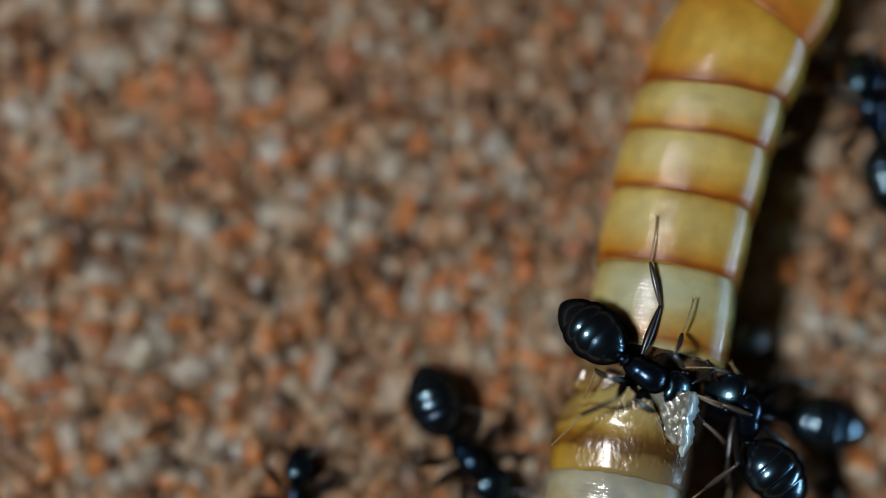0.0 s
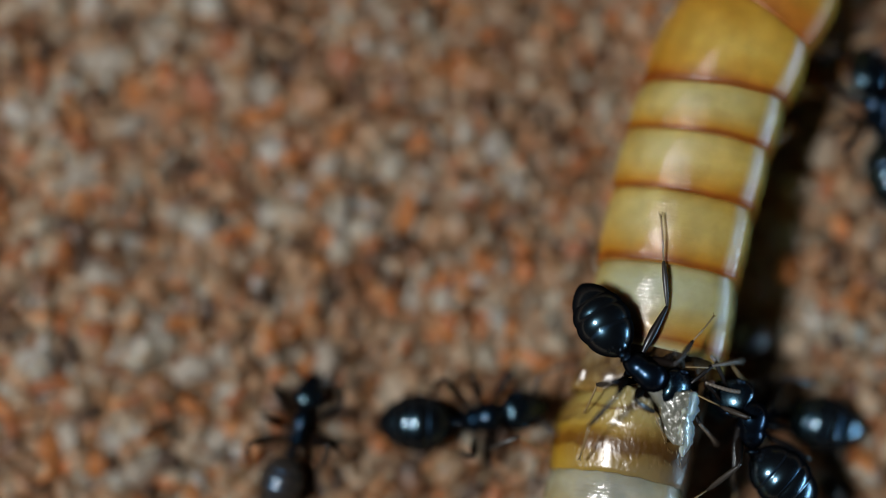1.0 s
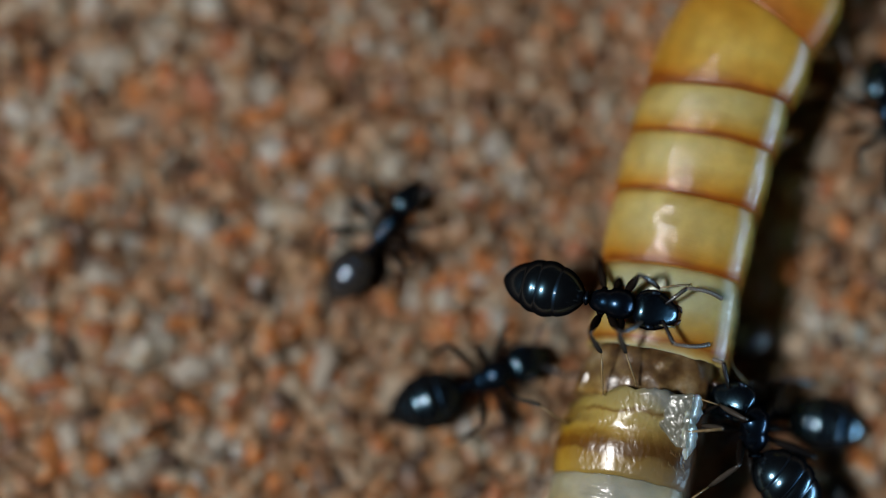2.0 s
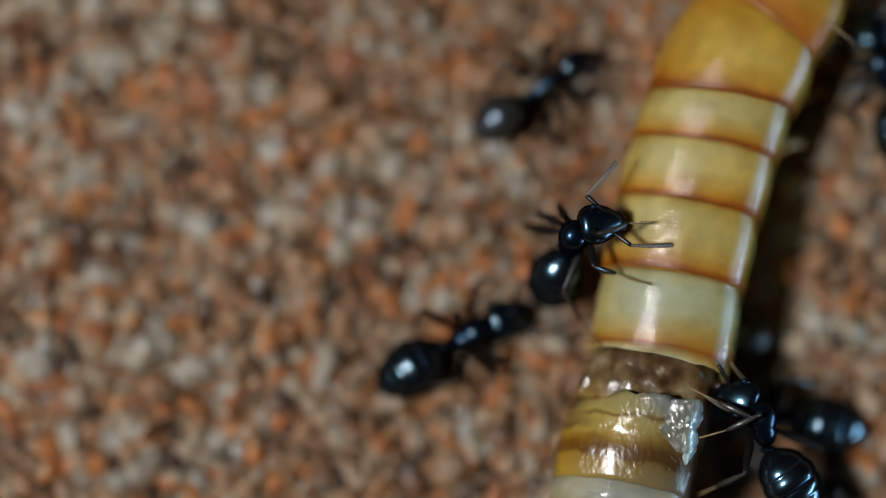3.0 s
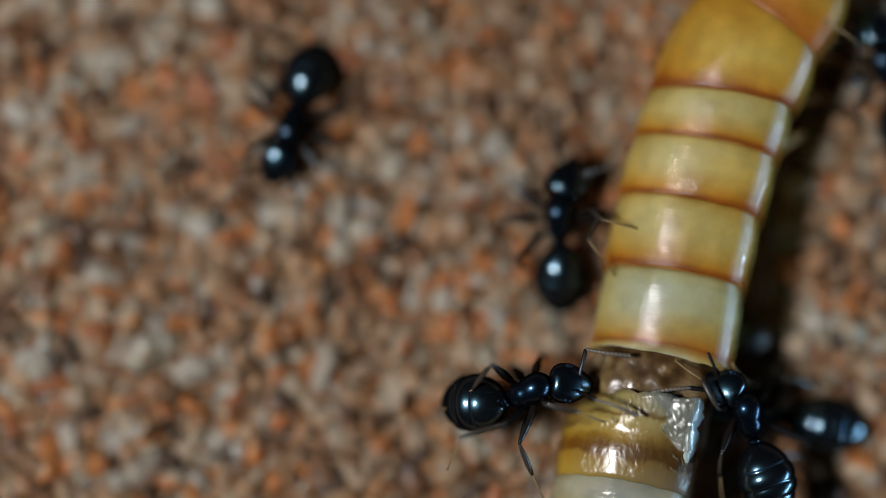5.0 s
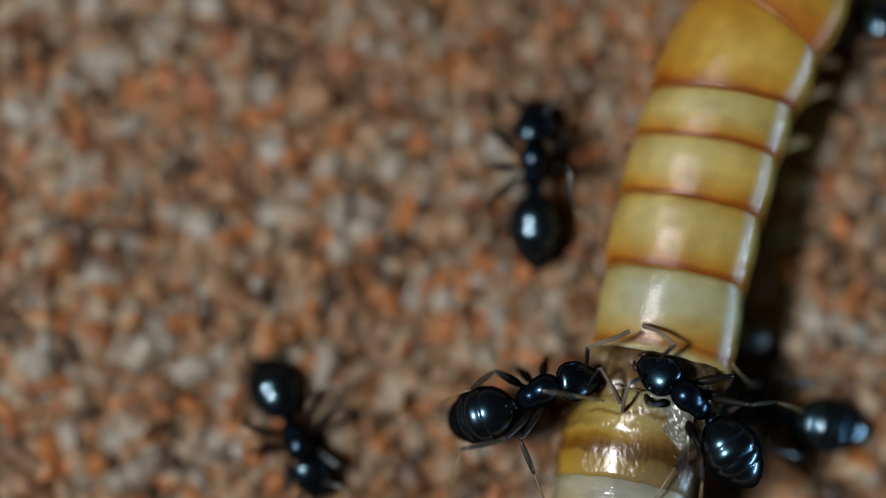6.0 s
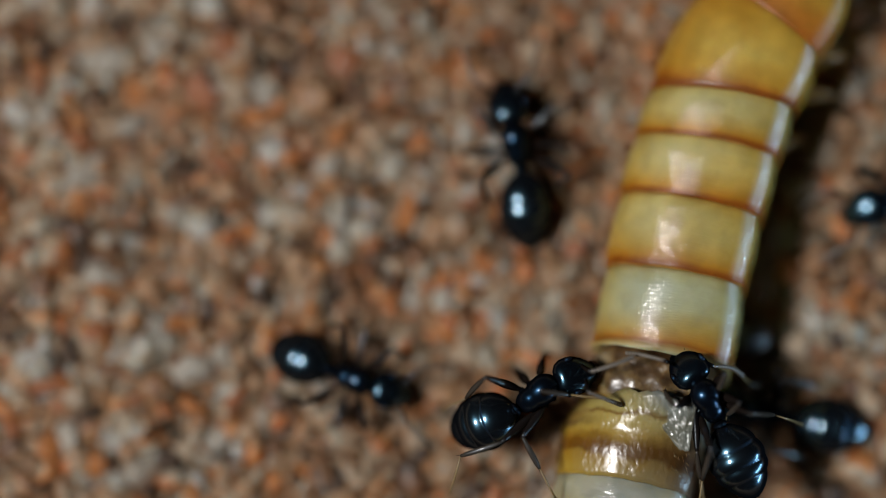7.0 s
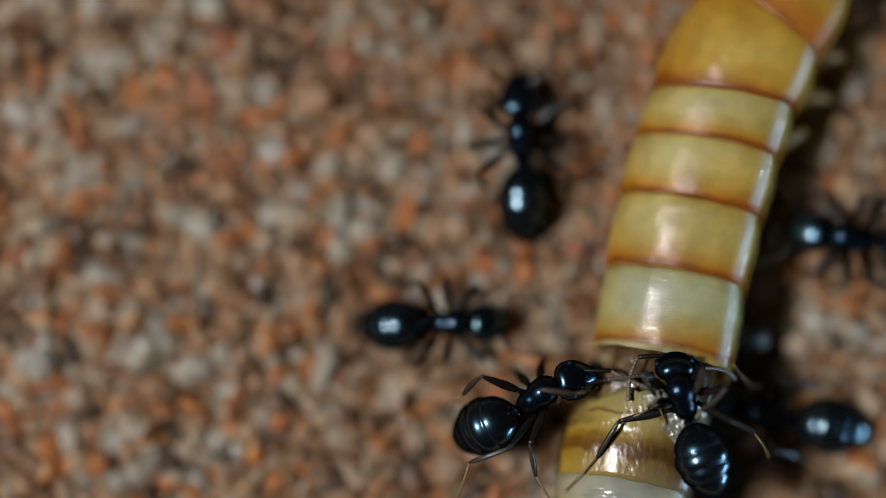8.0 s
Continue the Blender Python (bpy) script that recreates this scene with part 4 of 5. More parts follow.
SCOUT = [
    (0.0, -0.82, 9.73, 0.22, -206, 0, 2, -2, 0, 30),
    (3.8, -0.95, 9.22, 0.22, -206, 0, 2, -2, 0, 30),
    (4.5, -2.13, 6.76, 0.22, -206, 0, 0, 0, 0, 30),
    (4.6, -2.34, 6.02, 0.22, -209, 0, -1, 1, 0, 30),
    (4.7, -2.63, 5.49, 0.22, -213, 0, -2, 2, 0, 30),
    (5.2, -3.68, 0.80, 0.22, -188, 0, 0, 0, 0, 30),
    (5.8, -3.80, -4.50, 0.22, -170, 0, 0, 0, 0, 30),
    (6.0, -3.30, -4.30, 0.22, -157, 0, 0, 0, 0, 30),
    (6.2, -2.84, -3.61, 0.22, -137, 0, -1, 0, 0, 30),
    (6.5, -2.35, -3.15, 0.22, -119, 0, 3, -2, 0, 30),
    (7.0, -2.08, -2.95, 0.22, -111, 0, 4, -3, 0, 30),
    (7.2, -1.71, -2.57, 0.22, -104, 0, 1, -1, 0, 30),
    (7.5, -0.60, -1.69, 0.22, -74, 0, 0, 0, 0, 30),
    (8.0, 0.07, -1.73, 0.22, -89, 0, -1, 0, 0, 30),
]
BITER = [
    (0.0, 6.80, -3.83, 1.35, 0, 8, 83, 42, 0, 9),
    (0.5, 6.71, -3.84, 1.35, 0, 8, 82, 47, 0, 9),
    (1.0, 6.89, -4.04, 1.35, 0, 8, 69, 50, 0, 9),
    (1.5, 6.90, -4.14, 1.35, 2, 8, 63, 51, 0, 9),
    (1.7, 6.90, -4.14, 1.35, 2, 8, 63, 51, 0, 9),
    (3.0, 7.12, -4.00, 1.35, 9, 8, 67, 28, 0, 9),
    (3.5, 7.11, -3.84, 1.35, 23, 8, 59, 12, 0, 9),
    (4.0, 7.02, -3.86, 1.35, 14, 8, 66, 6, 0, 9),
    (4.5, 6.87, -3.84, 1.35, 10, 8, 70, 9, 0, 9),
    (4.7, 6.87, -3.84, 1.35, 10, 8, 70, 9, 0, 9),
    (5.8, 6.00, -3.57, 1.80, 31, 15, 2, -1, 0, 13),
    (6.0, 5.44, -3.49, 1.95, 47, 12, 7, -13, 0, 11),
    (6.5, 5.95, -3.73, 1.95, 25, 12, 38, 13, 0, 11),
    (7.0, 5.84, -3.49, 2.00, 27, 12, 10, 0, -20, 11),
    (7.2, 5.83, -3.32, 2.05, 25, 12, 3, 4, -42, 11),
    (7.5, 5.47, -3.35, 2.15, 17, 10, -4, 6, -42, 10),
    (7.8, 5.30, -3.45, 2.20, 21, 8, -16, 6, -42, 9),
    (8.0, 5.28, -3.45, 2.25, 17, 8, -12, 4, -42, 9),
]
LURKER = [
    (0.0, 7.29, -3.70, -0.53, 77, -12, -2, 2, 0, -3),
    (4.0, 7.36, -3.73, -0.53, 77, -12, -2, 2, 0, -3),
    (6.5, 7.42, -3.74, -0.53, 77, -12, -2, 2, 0, -3),
    (8.0, 7.45, -3.78, -0.53, 78, -12, -3, 2, 0, -3),
]
PATROL = [
    (0.0, 9.71, 2.93, 0.00, 15, 0, -1, 1, 0, 4),
    (0.5, 9.76, 2.94, 0.00, 14, 0, -1, 1, 0, 4),
    (1.2, 9.82, 3.00, 0.00, 14, 0, -2, 2, 0, 4),
    (1.5, 10.00, 2.70, 0.00, 15, 0, -2, 1, 0, 4),
    (1.7, 10.18, 2.54, 0.00, 16, 0, -1, 1, 0, 4),
    (2.8, 9.92, 3.91, 0.00, 15, 0, -1, 1, 0, 4),
    (3.5, 9.93, 3.90, 0.00, 17, 0, -1, 1, 0, 4),
    (4.7, 9.96, 3.86, 0.00, 17, 0, -1, 1, 0, 4),
    (5.8, 10.40, 4.52, 0.00, 23, 0, 0, 0, 0, 4),
    (6.0, 10.61, 4.52, 0.00, 54, 0, -2, 2, 0, 4),
    (6.2, 10.49, 4.11, 0.00, 117, 0, 4, -3, 0, 4),
    (6.5, 10.49, 3.31, 0.00, 122, 0, 2, -1, 0, 4),
    (7.0, 10.45, 1.22, 0.00, 110, 0, 0, 0, 0, 4),
    (7.2, 9.47, 0.29, 0.00, 92, 0, -1, 1, 0, 4),
    (7.5, 9.37, 0.23, 0.00, 87, 0, 1, -1, 0, 4),
    (8.0, 9.24, 0.18, 0.00, 80, 0, 1, -1, 0, 4),
]

# knee, ankle and foot seen from above, in mm: (leg, side): rows of seconds, x, y, x, y, x, y
CLIMBER_LEGS = {
    (2, -1): [
        (0.0, 4.92, -1.19, 4.59, -0.43, 4.76, 0.55),
        (0.5, 4.99, -1.16, 4.82, -0.17, 4.82, 0.68),
        (1.0, 5.10, -1.22, 4.88, -0.30, 4.83, 0.68),
        (1.5, 5.17, -1.22, 4.87, -0.36, 4.86, 0.62),
        (1.6, 4.86, -1.01, 4.83, -0.15, 4.90, 0.48),
        (1.7, 4.64, -0.89, 4.66, -0.15, 4.87, 0.35),
        (3.5, 2.11, -0.83, 2.71, -1.31, 3.16, -1.70),
        (4.0, 2.08, -0.79, 2.53, -1.37, 2.73, -1.85),
        (4.5, 1.91, -0.73, 2.55, -1.26, 3.25, -1.83),
    ],
    (1, -1): [
        (0.0, 5.15, -2.54, 5.30, -2.08, 5.41, -1.75),
        (0.5, 5.34, -2.35, 5.56, -1.81, 5.77, -1.27),
        (1.0, 5.14, -2.79, 5.53, -2.25, 5.92, -1.78),
        (1.5, 5.19, -2.41, 5.40, -1.93, 5.66, -1.56),
        (1.7, 4.88, -1.70, 5.40, -1.43, 5.67, -1.28),
    ],
    (2, 1): [
        (0.0, 3.84, -3.56, 3.06, -3.88, 2.40, -4.55),
        (0.5, 3.84, -3.56, 3.05, -4.00, 2.78, -4.48),
        (1.0, 3.85, -3.47, 3.23, -4.13, 3.09, -4.61),
        (1.5, 3.96, -3.64, 3.27, -4.25, 2.96, -4.99),
        (1.7, 3.55, -2.51, 3.57, -2.94, 3.50, -3.42),
        (3.0, 2.57, -1.31, 3.09, -1.67, 3.60, -2.42),
        (3.5, 2.83, -0.98, 3.24, -1.60, 3.58, -2.41),
        (4.0, 3.03, -0.79, 3.29, -1.44, 3.59, -2.10),
    ],
    (1, 1): [
        (0.0, 3.69, -3.07, 3.39, -2.87, 3.22, -3.29),
        (1.5, 3.75, -3.22, 3.46, -3.31, 3.28, -3.67),
        (1.7, 3.94, -2.63, 4.08, -3.05, 4.12, -3.42),
        (3.0, 3.33, -0.58, 3.84, -0.69, 4.23, -0.82),
        (3.5, 3.28, -0.18, 3.91, -0.50, 4.55, -0.85),
        (4.0, 3.22, 0.53, 3.84, 0.48, 4.57, 0.28),
    ],
    (0, 1): [
        (3.0, 3.45, 0.11, 4.10, 0.37, 4.55, 0.41),
        (3.5, 3.77, 0.51, 4.66, 0.50, 5.25, 0.26),
    ],
}
FEEDER_LEGS = {
    (2, -1): [
        (1.5, 0.08, -2.68, 0.48, -3.22, 0.20, -3.57),
        (3.5, -0.11, -2.01, -0.56, -2.33, -1.07, -2.55),
        (4.0, 0.39, -2.41, 0.83, -3.05, 0.58, -3.34),
        (4.5, 1.01, -2.65, 0.70, -3.30, 0.20, -3.65),
        (6.0, 1.17, -2.93, 0.64, -3.30, 0.20, -3.46),
        (6.5, 1.20, -2.93, 0.64, -3.30, 0.26, -3.43),
        (7.0, 0.95, -3.06, 0.51, -3.49, 0.20, -3.65),
        (7.5, 1.01, -2.87, 0.60, -3.30, 0.20, -3.46),
        (8.0, 0.85, -3.03, 0.45, -3.40, 0.08, -3.59),
    ],
    (2, 1): [
        (4.5, 1.32, -4.02, 0.39, -4.30, 0.20, -4.66),
        (6.0, 1.39, -4.43, 0.26, -4.68, 0.14, -5.41),
        (6.5, 1.47, -4.48, 0.48, -4.68, 0.20, -5.29),
        (7.0, 1.30, -4.48, 0.39, -4.78, 0.20, -5.41),
        (7.5, 1.17, -4.58, 0.28, -4.68, 0.14, -5.41),
        (8.0, 1.47, -4.61, 0.58, -4.93, 0.39, -5.48),
    ],
    (1, 1): [
        (1.5, 0.64, -4.29, 0.24, -4.84, 0.28, -5.20),
        (3.5, 1.27, -3.94, 1.79, -4.48, 2.39, -5.51),
        (4.5, 1.67, -4.52, 1.96, -5.18, 2.30, -5.77),
        (6.0, 1.72, -4.43, 2.02, -5.16, 2.28, -5.77),
        (6.5, 1.80, -4.40, 2.14, -5.08, 2.55, -5.74),
        (7.0, 1.76, -4.36, 2.14, -5.06, 2.49, -5.69),
        (7.5, 1.45, -4.02, 1.53, -4.62, 1.77, -5.16),
        (8.0, 1.92, -4.52, 2.06, -5.21, 2.41, -5.77),
    ],
    (0, 1): [
        (1.5, 1.34, -3.82, 1.98, -3.91, 2.70, -4.06),
        (3.5, 1.97, -3.91, 1.72, -4.42, 1.54, -4.65),
        (4.5, 2.26, -3.81, 2.99, -4.05, 3.45, -4.28),
        (6.0, 2.17, -3.36, 2.96, -3.48, 3.50, -3.55),
        (6.5, 2.14, -3.40, 2.84, -3.46, 3.70, -3.55),
        (7.0, 2.14, -3.36, 2.81, -3.44, 3.66, -3.53),
        (8.0, 2.14, -3.33, 2.96, -3.43, 3.22, -3.34),
    ],
}
BITER_LEGS = {
    (0, -1): [
        (0.0, 6.84, -3.88, 6.09, -3.60, 5.65, -3.43),
        (0.5, 6.74, -3.88, 6.09, -3.65, 5.65, -3.43),
        (1.0, 6.77, -3.94, 6.18, -3.68, 5.65, -3.43),
        (1.5, 6.71, -4.00, 6.18, -3.68, 5.65, -3.53),
        (3.0, 6.78, -3.91, 6.11, -3.59, 5.82, -3.44),
        (3.5, 7.09, -3.88, 6.18, -3.65, 5.82, -3.50),
        (4.5, 7.03, -3.94, 6.37, -3.72, 5.82, -3.53),
        (6.5, 5.63, -3.99, 5.40, -3.66, 5.27, -3.38),
        (7.5, 4.69, -3.35, 4.58, -3.04, 4.47, -3.42),
        (8.0, 4.41, -2.98, 4.70, -3.45, 4.87, -3.86),
    ],
    (1, -1): [
        (0.0, 6.33, -4.94, 6.41, -5.42, 6.38, -5.90),
        (1.5, 6.58, -5.19, 6.64, -5.54, 6.63, -6.03),
        (3.5, 6.96, -4.75, 7.12, -5.29, 7.29, -5.78),
        (4.5, 6.46, -4.69, 6.49, -5.16, 6.63, -5.65),
        (6.0, 5.81, -4.78, 5.77, -5.31, 5.73, -5.80),
        (6.5, 5.84, -4.90, 5.94, -5.44, 6.10, -5.86),
        (7.5, 5.43, -4.60, 5.53, -5.07, 5.53, -5.68),
    ],
    (2, -1): [
        (0.0, 6.52, -4.97, 5.83, -5.48, 5.40, -5.80),
        (0.5, 6.52, -4.97, 5.83, -5.48, 5.40, -5.80),
        (1.0, 6.56, -5.00, 5.88, -5.52, 5.43, -5.80),
        (1.5, 6.52, -4.94, 5.88, -5.44, 5.40, -5.78),
        (3.0, 6.68, -5.17, 6.11, -5.42, 5.62, -5.63),
        (3.5, 6.73, -4.92, 6.17, -5.27, 5.56, -5.35),
        (4.0, 6.71, -5.13, 6.23, -5.48, 5.94, -5.78),
        (6.0, 5.46, -4.49, 5.16, -5.00, 4.79, -5.55),
        (6.5, 5.89, -4.72, 5.34, -5.14, 4.82, -5.52),
        (7.0, 5.91, -4.67, 5.75, -5.31, 5.68, -5.95),
        (7.5, 4.25, -4.16, 3.77, -4.82, 3.16, -5.30),
        (8.0, 3.88, -4.01, 3.51, -4.65, 2.86, -5.38),
    ],
    (0, 1): [
        (6.0, 6.46, -2.99, 6.22, -3.31, 6.11, -3.66),
        (7.5, 6.01, -3.00, 5.86, -3.44, 5.85, -3.67),
        (8.0, 5.71, -2.92, 5.55, -3.45, 5.53, -3.74),
    ],
    (1, 1): [
        (6.0, 6.69, -3.64, 6.22, -3.87, 6.01, -3.97),
        (6.5, 6.87, -3.72, 6.47, -4.00, 6.36, -4.16),
        (7.5, 6.24, -3.48, 5.98, -3.76, 5.91, -3.98),
        (8.0, 6.25, -3.33, 5.70, -3.80, 5.53, -3.99),
    ],
    (2, 1): [
        (6.0, 6.81, -3.67, 7.37, -3.56, 7.74, -3.66),
        (6.5, 7.00, -4.02, 7.62, -4.06, 7.99, -4.16),
        (7.0, 6.78, -3.89, 7.34, -3.87, 7.74, -3.98),
        (7.5, 6.43, -3.91, 6.83, -4.01, 7.10, -4.30),
        (8.0, 6.42, -4.08, 6.89, -4.26, 7.10, -4.55),
    ],
}

# elbow and tip of the feelers seen from above, in mm
CLIMBER_FEELERS = {
    -1: [
        (3.0, 2.93, 1.24, 4.05, 1.98),
        (3.5, 3.36, 2.09, 3.87, 3.04),
        (4.5, 2.76, 1.68, 4.01, 2.01),
    ],
    1: [
        (3.5, 4.21, 1.19, 4.60, 1.61),
        (4.0, 4.08, 1.58, 4.84, 1.40),
    ],
}
FEEDER_FEELERS = {
    -1: [
        (1.5, 2.54, -2.99, 3.41, -2.71),
        (4.5, 3.23, -2.18, 4.54, -2.87),
        (6.0, 3.20, -2.39, 4.57, -1.86),
        (6.5, 3.70, -3.10, 4.72, -3.03),
        (7.5, 2.76, -2.70, 3.84, -2.12),
        (8.0, 3.83, -2.89, 4.65, -3.30),
    ],
    1: [
        (4.5, 3.32, -3.80, 4.94, -4.26),
        (6.0, 3.48, -2.83, 3.86, -3.46),
        (7.0, 3.20, -3.33, 3.77, -3.58),
        (8.0, 3.64, -3.10, 4.34, -2.99),
    ],
}
BITER_FEELERS = {
    -1: [
        (0.0, 5.62, -3.43, 6.36, -3.66),
        (0.5, 5.65, -2.93, 6.36, -3.28),
        (1.0, 5.53, -2.83, 6.76, -3.37),
        (3.0, 5.34, -3.31, 6.51, -3.74),
        (3.5, 6.69, -3.28, 5.29, -3.43),
        (4.0, 6.03, -2.93, 5.04, -2.90),
        (4.5, 5.84, -3.24, 4.73, -3.31),
        (6.0, 4.13, -3.21, 4.06, -3.50),
        (6.5, 5.01, -2.90, 4.66, -3.21),
        (7.0, 4.94, -2.71, 4.11, -2.51),
        (7.5, 4.02, -2.55, 4.23, -3.10),
        (8.0, 3.99, -2.60, 4.10, -3.60),
    ],
    1: [
        (4.0, 6.22, -2.74, 5.61, -2.59),
        (6.0, 5.13, -2.34, 4.52, -1.93),
        (6.5, 6.32, -2.90, 6.53, -3.00),
        (7.5, 5.96, -2.82, 6.36, -2.82),
        (8.0, 5.91, -2.88, 6.30, -2.98),
    ],
}

CAST = [
    (ant("glossy black ant climbing on the larva"), CLIMBER, 1.0, 1, 25, CLIMBER_LEGS, CLIMBER_FEELERS),
    (ant("glossy black ant feeding at the torn larva"), FEEDER, 1.0, 2, 8, FEEDER_LEGS, FEEDER_FEELERS),
    (ant("black ant crossing the open sand"), CROSSER, 1.0, 3, 0, {}, {}),
    (ant("black ant walking over the sand towards the larva"), SCOUT, 0.93, 4, 5, {}, {}),
    (ant("glossy black ant biting the torn larva"), BITER, 1.0, 5, 38, BITER_LEGS, BITER_FEELERS),
    (ant("black ant in the shadow beside the larva"), LURKER, 1.0, 6, 20, {}, {}),
    (ant("black ant at the head end of the larva"), PATROL, 1.0, 7, 5, {}, {}),
]


def between(track, t):
    """A track's row at t seconds, along smooth curves that never overshoot."""
    n = len(track)
    i = max(0, min(n - 2, sum(r[0] <= t for r in track) - 1))

    def slope(m, c):
        if m in (0, n - 1):
            return 0.0
        (ta, a), (tb, b), (tc, d) = ((track[q][0], track[q][c]) for q in (m - 1, m, m + 1))
        left, right = (b - a) / (tb - ta), (d - b) / (tc - tb)
        return 0.0 if left * right <= 0 else 2 * left * right / (left + right)
    a, b = track[i], track[i + 1]
    h = b[0] - a[0]
    u = min(1.0, max(0.0, (t - a[0]) / h))
    p, q = u * u * (3 - 2 * u), u * (1 - u)
    return [t] + [a[c] + (b[c] - a[c]) * p + h * q * ((1 - u) * slope(i, c) - u * slope(i + 1, c)) for c in range(1, len(a))]


def surface(x, y):
    """Height of what a foot stands on: the larva or the sand (mm)."""
    low = 0.10 - hollow(x, y)
    if y > 7.0:
        return low
    (cx, cy, hw, z), d = spine(at_y(y))
    lat = ((x - cx) * d.y - (y - cy) * d.x) / hw
    if abs(lat) >= 0.98:
        return low
    u = min((k / 40 for k in range(21)), key=lambda k: abs(outline(k).x - abs(lat)))
    return z + outline(u).y * hw * 0.80 + lat * hw * math.sin(ROLL)


def limb(side, origin, d):
    """The pose of a limb built along +y that points along d, with the least twist from straight out."""
    out = Vector((side, 0, 0))
    turn = out.rotation_difference(d).to_matrix() @ Matrix.Rotation(-side * math.pi / 2, 3, "Z")
    return Matrix.Translation(origin) @ turn.to_4x4()


def weight(rows, t):
    """How far the seen places of a limb hold at t: wholly within rows a short time apart, not at all far from them."""
    gaps = [(0.0 if a[0] <= t <= b[0] and b[0] - a[0] < 1.6 else min(abs(t - a[0]), abs(t - b[0]))) for a, b in zip(rows, rows[1:])]
    return max(0.0, 1 - min(gaps or [abs(t - rows[0][0])]) / 0.4)


TIMES = [k / 10 for k in range(81)]


def body_pose(row):
    _, x, y, z, heading, pitch = row[:6]
    return pose(x, y, z, 0, 0, heading) @ pose(0, 0, 0, pitch, 0, 0)


def footfalls(track, size, k, s, shift):
    """Where a foot is at each of TIMES (mm): planted while the body passes over it, then swung ahead. Three feet swing while the other three stand."""
    fine = [n / 40 for n in range(-40, 361)]
    rows = [between(track, min(8.0, max(0.0, t))) for t in fine]
    phase, total = [], shift
    for a, b in zip([rows[0]] + rows, rows):
        total += (math.hypot(b[1] - a[1], b[2] - a[2]) + abs(b[4] - a[4]) * 0.014) / 1.7
        phase.append(total)
    rest = Vector((s * STANCE[k][0], STANCE[k][1], 0.0)) * size

    def stand(index):
        p = body_pose(rows[index]) @ rest
        return Vector((p.x, p.y, surface(p.x, p.y)))
    made = []
    for t in TIMES:
        n = 40 + round(t * 40)
        step = math.floor(phase[n])
        inside = [q for q in range(len(fine)) if math.floor(phase[q]) == step]
        standing = [q for q in inside if phase[q] - step < 0.6] or inside
        here = stand(standing[len(standing) // 2])
        u = (phase[n] - step - 0.6) / 0.4
        if u > 0:
            after = [q for q in range(len(fine)) if math.floor(phase[q]) == step + 1 and phase[q] - step - 1 < 0.6]
            there = stand(after[len(after) // 2]) if after else stand(n)
            here = here.lerp(there, u * u * (3 - 2 * u)) + Vector((0, 0, 0.35 * math.sin(math.pi * u)))
        made.append(here)
    return made


def stretched(start, spot, length, up, most=1.0):
    """The end of a limb of that length from start, over or under the place spot as seen from above."""
    flat = Vector((spot[0] - start.x, spot[1] - start.y, 0.0))
    rise = min(math.sqrt(max(0.0, length ** 2 - flat.length_squared)), most * length)
    d = flat + Vector((0, 0, up * rise))
    end = start + d.normalized() * length
    end.z = max(end.z, surface(end.x, end.y) + 0.12)  # never through what it stands on
    return start + (end - start).normalized() * length


def bent(hip, foot, lengths, away):
    """Knee and ankle of a leg that stands on foot, the knee raised and the foot laid outwards."""
    a, b, c = lengths
    out = Vector((foot.x - hip.x, foot.y - hip.y, 0)).normalized()
    ankle = foot - out * c * 0.86 + Vector((0, 0, c * 0.36))
    way = ankle - hip
    if way.length > 0.97 * (a + b):
        ankle = hip + way.normalized() * 0.97 * (a + b)
        way = ankle - hip
    far = max(way.length, abs(a - b) + 0.05)
    x = (a * a - b * b + far * far) / (2 * far)
    along = way.normalized()
    pole = Vector((0, 0, 1)) + away * 0.45
    pole = (pole - along * pole.dot(along)).normalized()
    return hip + along * x + pole * math.sqrt(max(0.0, a * a - x * x)), ankle


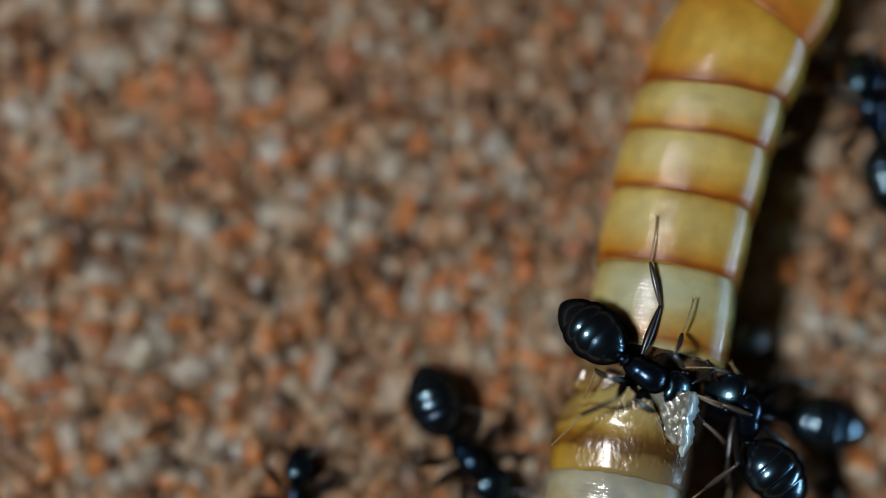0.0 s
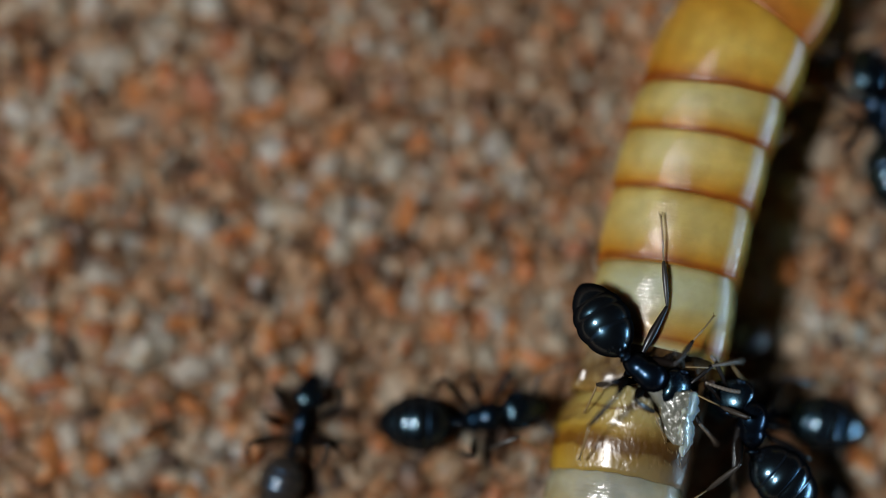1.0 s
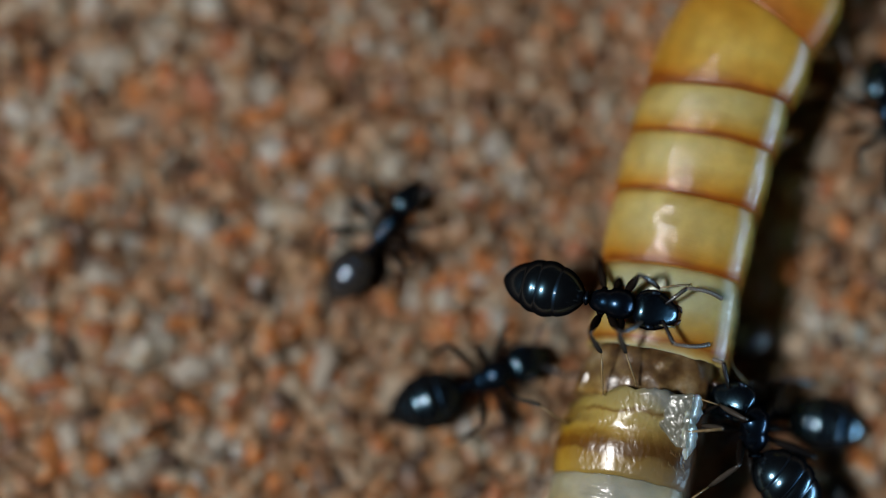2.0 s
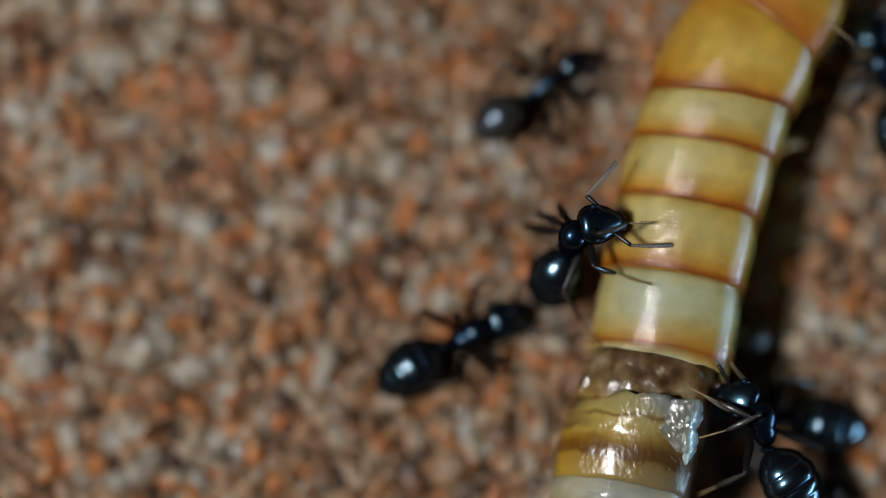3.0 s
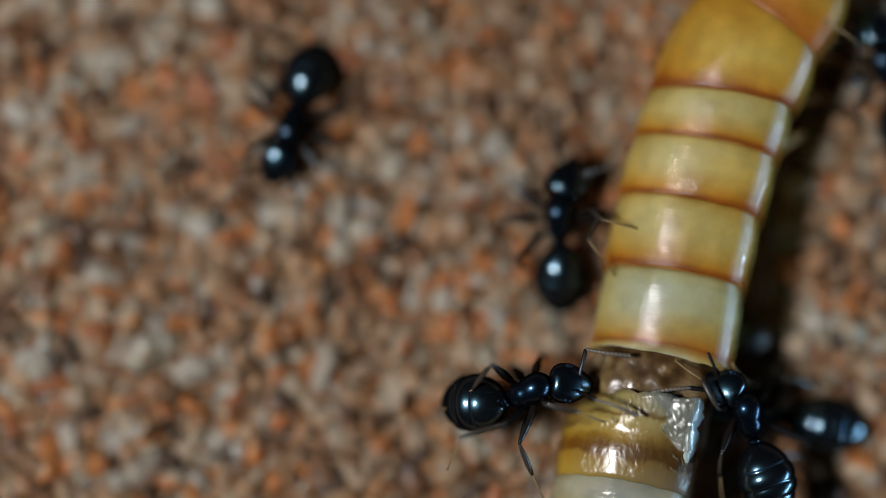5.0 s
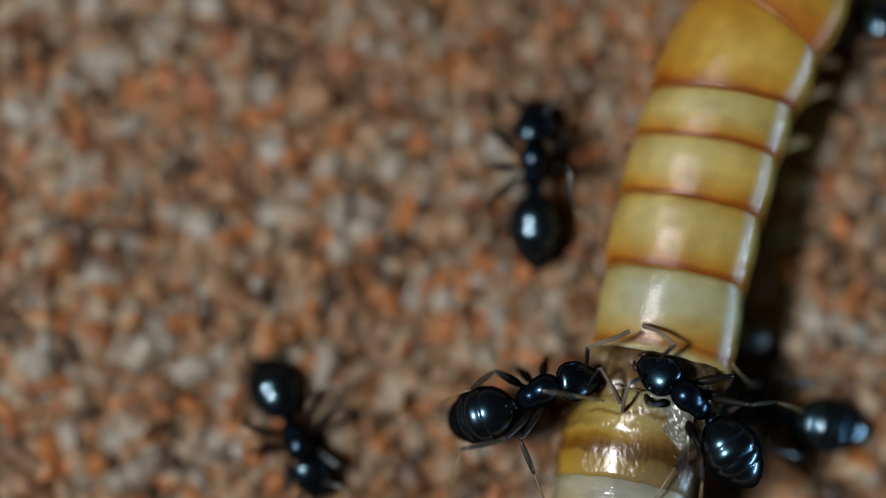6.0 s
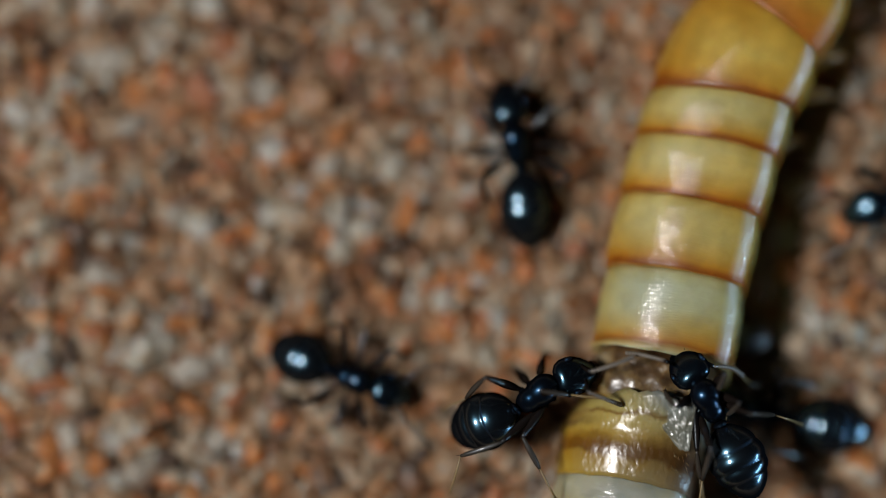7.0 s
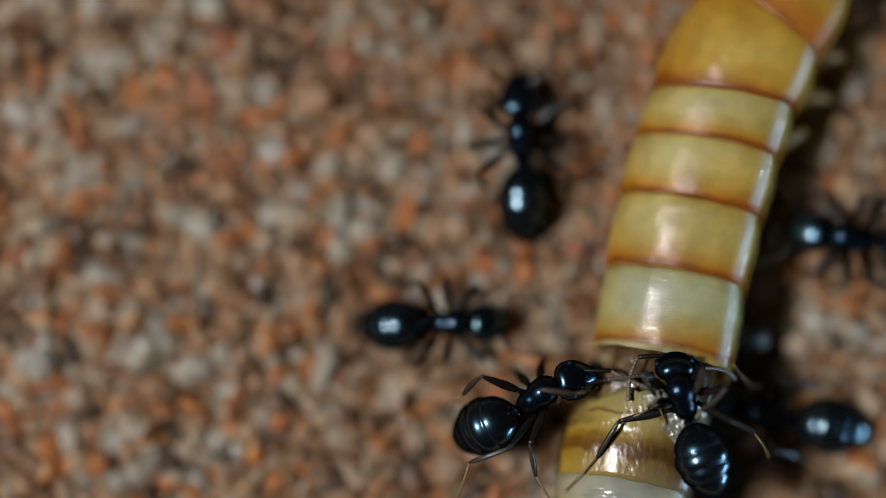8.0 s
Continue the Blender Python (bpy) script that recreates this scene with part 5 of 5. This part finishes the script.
def move_ant(a, track, size, seed, spread, seen_legs, seen_feelers):
    rnd = random.Random(seed)
    rows = [between(track, t) for t in TIMES]
    bodies = [body_pose(r) for r in rows]
    walk(a["root"], [(t, pose(*(m.translation * MM)) @ m.to_quaternion().to_matrix().to_4x4()) for t, m in zip(TIMES, bodies)])
    neck, waist = Vector(NECK) * MM, Vector(WAIST) * MM
    def set_apart(place, row, m, turn, lean):
        """The pose of a part with a heading and lean of its own in the world."""
        free = Euler((radians(lean), 0, radians(row[4] + turn))).to_matrix()
        return Matrix.Translation(place) @ (m.to_3x3().inverted() @ free).to_4x4()
    heads = [set_apart(neck, r, m, r[6], r[8] - 8) for r, m in zip(rows, bodies)]
    walk(a["head"], list(zip(TIMES, heads)))
    walk(a["gaster"], [(t, set_apart(waist, r, m, r[7], r[9])) for t, r, m in zip(TIMES, rows, bodies)])
    for k, s, hip, leg, shin, foot in a["legs"]:
        lengths = [v * size for v in LENGTHS[k]]
        falls = footfalls(track, size, k, s, 0.5 * ((k + (s > 0)) % 2) + rnd.uniform(-0.06, 0.06))
        seen = seen_legs.get((k, s), [])
        moves = [[], [], []]
        for t, body, fall in zip(TIMES, bodies, falls):
            h = body @ (hip * size)
            away = body.to_3x3() @ Vector((s, 0, 0))
            knee, ankle = bent(h, fall, lengths, away)
            ways = [(knee - h).normalized(), (ankle - knee).normalized(), (fall - ankle).normalized()]
            w = weight(seen, t) if seen else 0.0
            if w > 0:
                r = between(seen, t) if len(seen) > 1 else seen[0]
                p = stretched(h, r[1:3], lengths[0], 1)
                q = stretched(p, r[3:5], lengths[1], -1)
                e = stretched(q, r[5:7], lengths[2], -1, 0.45)
                for i, d in enumerate(((p - h), (q - p), (e - q))):
                    ways[i] = ways[i].lerp(d.normalized(), w).normalized()
            inward = body.to_3x3().inverted()
            ways = [inward @ d for d in ways]
            thigh = limb(s, hip, ways[0])
            p = hip + ways[0] * LENGTHS[k][0]
            q = p + ways[1] * LENGTHS[k][1]
            for list_, m in zip(moves, (thigh, thigh.inverted() @ limb(s, p, ways[1]), thigh.inverted() @ limb(s, q, ways[2]))):
                m.translation *= MM
                list_.append((t, m))
        for ob, list_ in zip((leg, shin, foot), moves):
            walk(ob, list_)
    for s, base, first, tip in a["antennae"]:
        p, q = rnd.uniform(0, 6), rnd.uniform(0.5, 0.9)
        seen = seen_feelers.get(s, [])
        moves = [[], []]
        for t, body, head in zip(TIMES, bodies, heads):
            m = head.copy()
            m.translation /= MM
            sway = radians(spread * 0.4 + 14 * math.sin(4.3 * t * q + 2 * p))
            ways = [Vector((s * math.cos(sway) * 0.85, 0.55 + 0.4 * math.sin(sway), 0.35)).normalized(),
                    Vector((s * (0.12 + 0.35 * math.sin(3.7 * t * q + p)), 1.0, -0.45 + 0.2 * math.sin(5.1 * t * q + p))).normalized()]
            w = weight(seen, t) if seen else 0.0
            if w > 0:
                r = between(seen, t) if len(seen) > 1 else seen[0]
                full = body @ Matrix.Diagonal((size, size, size, 1)) @ m
                b = full @ base
                e = stretched(b, r[1:3], SCAPE * size, 1, 0.7)
                f = stretched(e, r[3:5], WHIP * size, -1, 0.5)
                inward = full.to_3x3().inverted()
                for i, d in enumerate((inward @ (e - b), inward @ (f - e))):
                    ways[i] = ways[i].lerp(d.normalized(), w).normalized()
            for list_, place, d in zip(moves, (base, base + ways[0] * SCAPE), ways):
                n = limb(s, place, d)
                n.translation *= MM
                list_.append((t, n))
        walk(first, moves[0])
        walk(tip, moves[1])


def motions():
    for a, track, size, seed, spread, seen_legs, seen_feelers in CAST:
        a["root"].scale = (size, size, size)
        if track is CROSSER:  # a slim ant with a small greyish abdomen
            a["gaster"].scale = (0.82, 0.74, 0.82)
            a["gaster"].data = a["gaster"].data.copy()
            a["gaster"].data.materials[0] = ANT_PALE_GASTER
            a["thorax"].scale = (0.62, 1.0, 0.80)
            a["head"].scale = (0.72, 0.80, 0.78)
        if track is FEEDER:  # a rounder abdomen
            a["gaster"].scale = (1.02, 0.98, 1.02)
        if track is CLIMBER:  # a long swollen abdomen
            a["gaster"].scale = (0.97, 1.05, 0.97)
        move_ant(a, track, size, seed, spread, seen_legs, seen_feelers)
    shifts = [(0.0, 0, 0, 0), (1.2, 0.01, 0, 0), (1.7, 0.06, -0.02, 0.0), (2.8, 0.10, -0.14, -0.3), (3.5, 0.13, -0.14, -0.3), (4.5, 0.14, -0.12, -0.3),
              (5.8, 0.17, -0.10, -0.4), (8.0, 0.18, -0.08, -0.4)]
    walk(LARVA, [(t, pose(x * MM, y * MM, 0, 0, 0, r)) for t, x, y, r in shifts])
    # the ant that bites treads the loose strip of skin down
    walk(SKIN_FLAP, [(t, pose(x * MM, y * MM, z * MM)) for t, x, y, z in ((0, 0, 0, 0), (4.5, 0, 0, 0), (4.7, 0.0, 0.0, -0.02), (5.8, -0.10, 0.05, -0.5), (8.0, -0.10, 0.05, -0.5))])
    for i, (s, leg) in enumerate(LARVA_LEGS):
        rest = leg.location.copy()
        walk(leg, [(t, pose(*rest, 0, 5 * math.sin(2.3 * t + i), s * 8 * math.sin(1.9 * t + 1.3 * i))) for t in (k * 0.4 for k in range(21))])


motions()
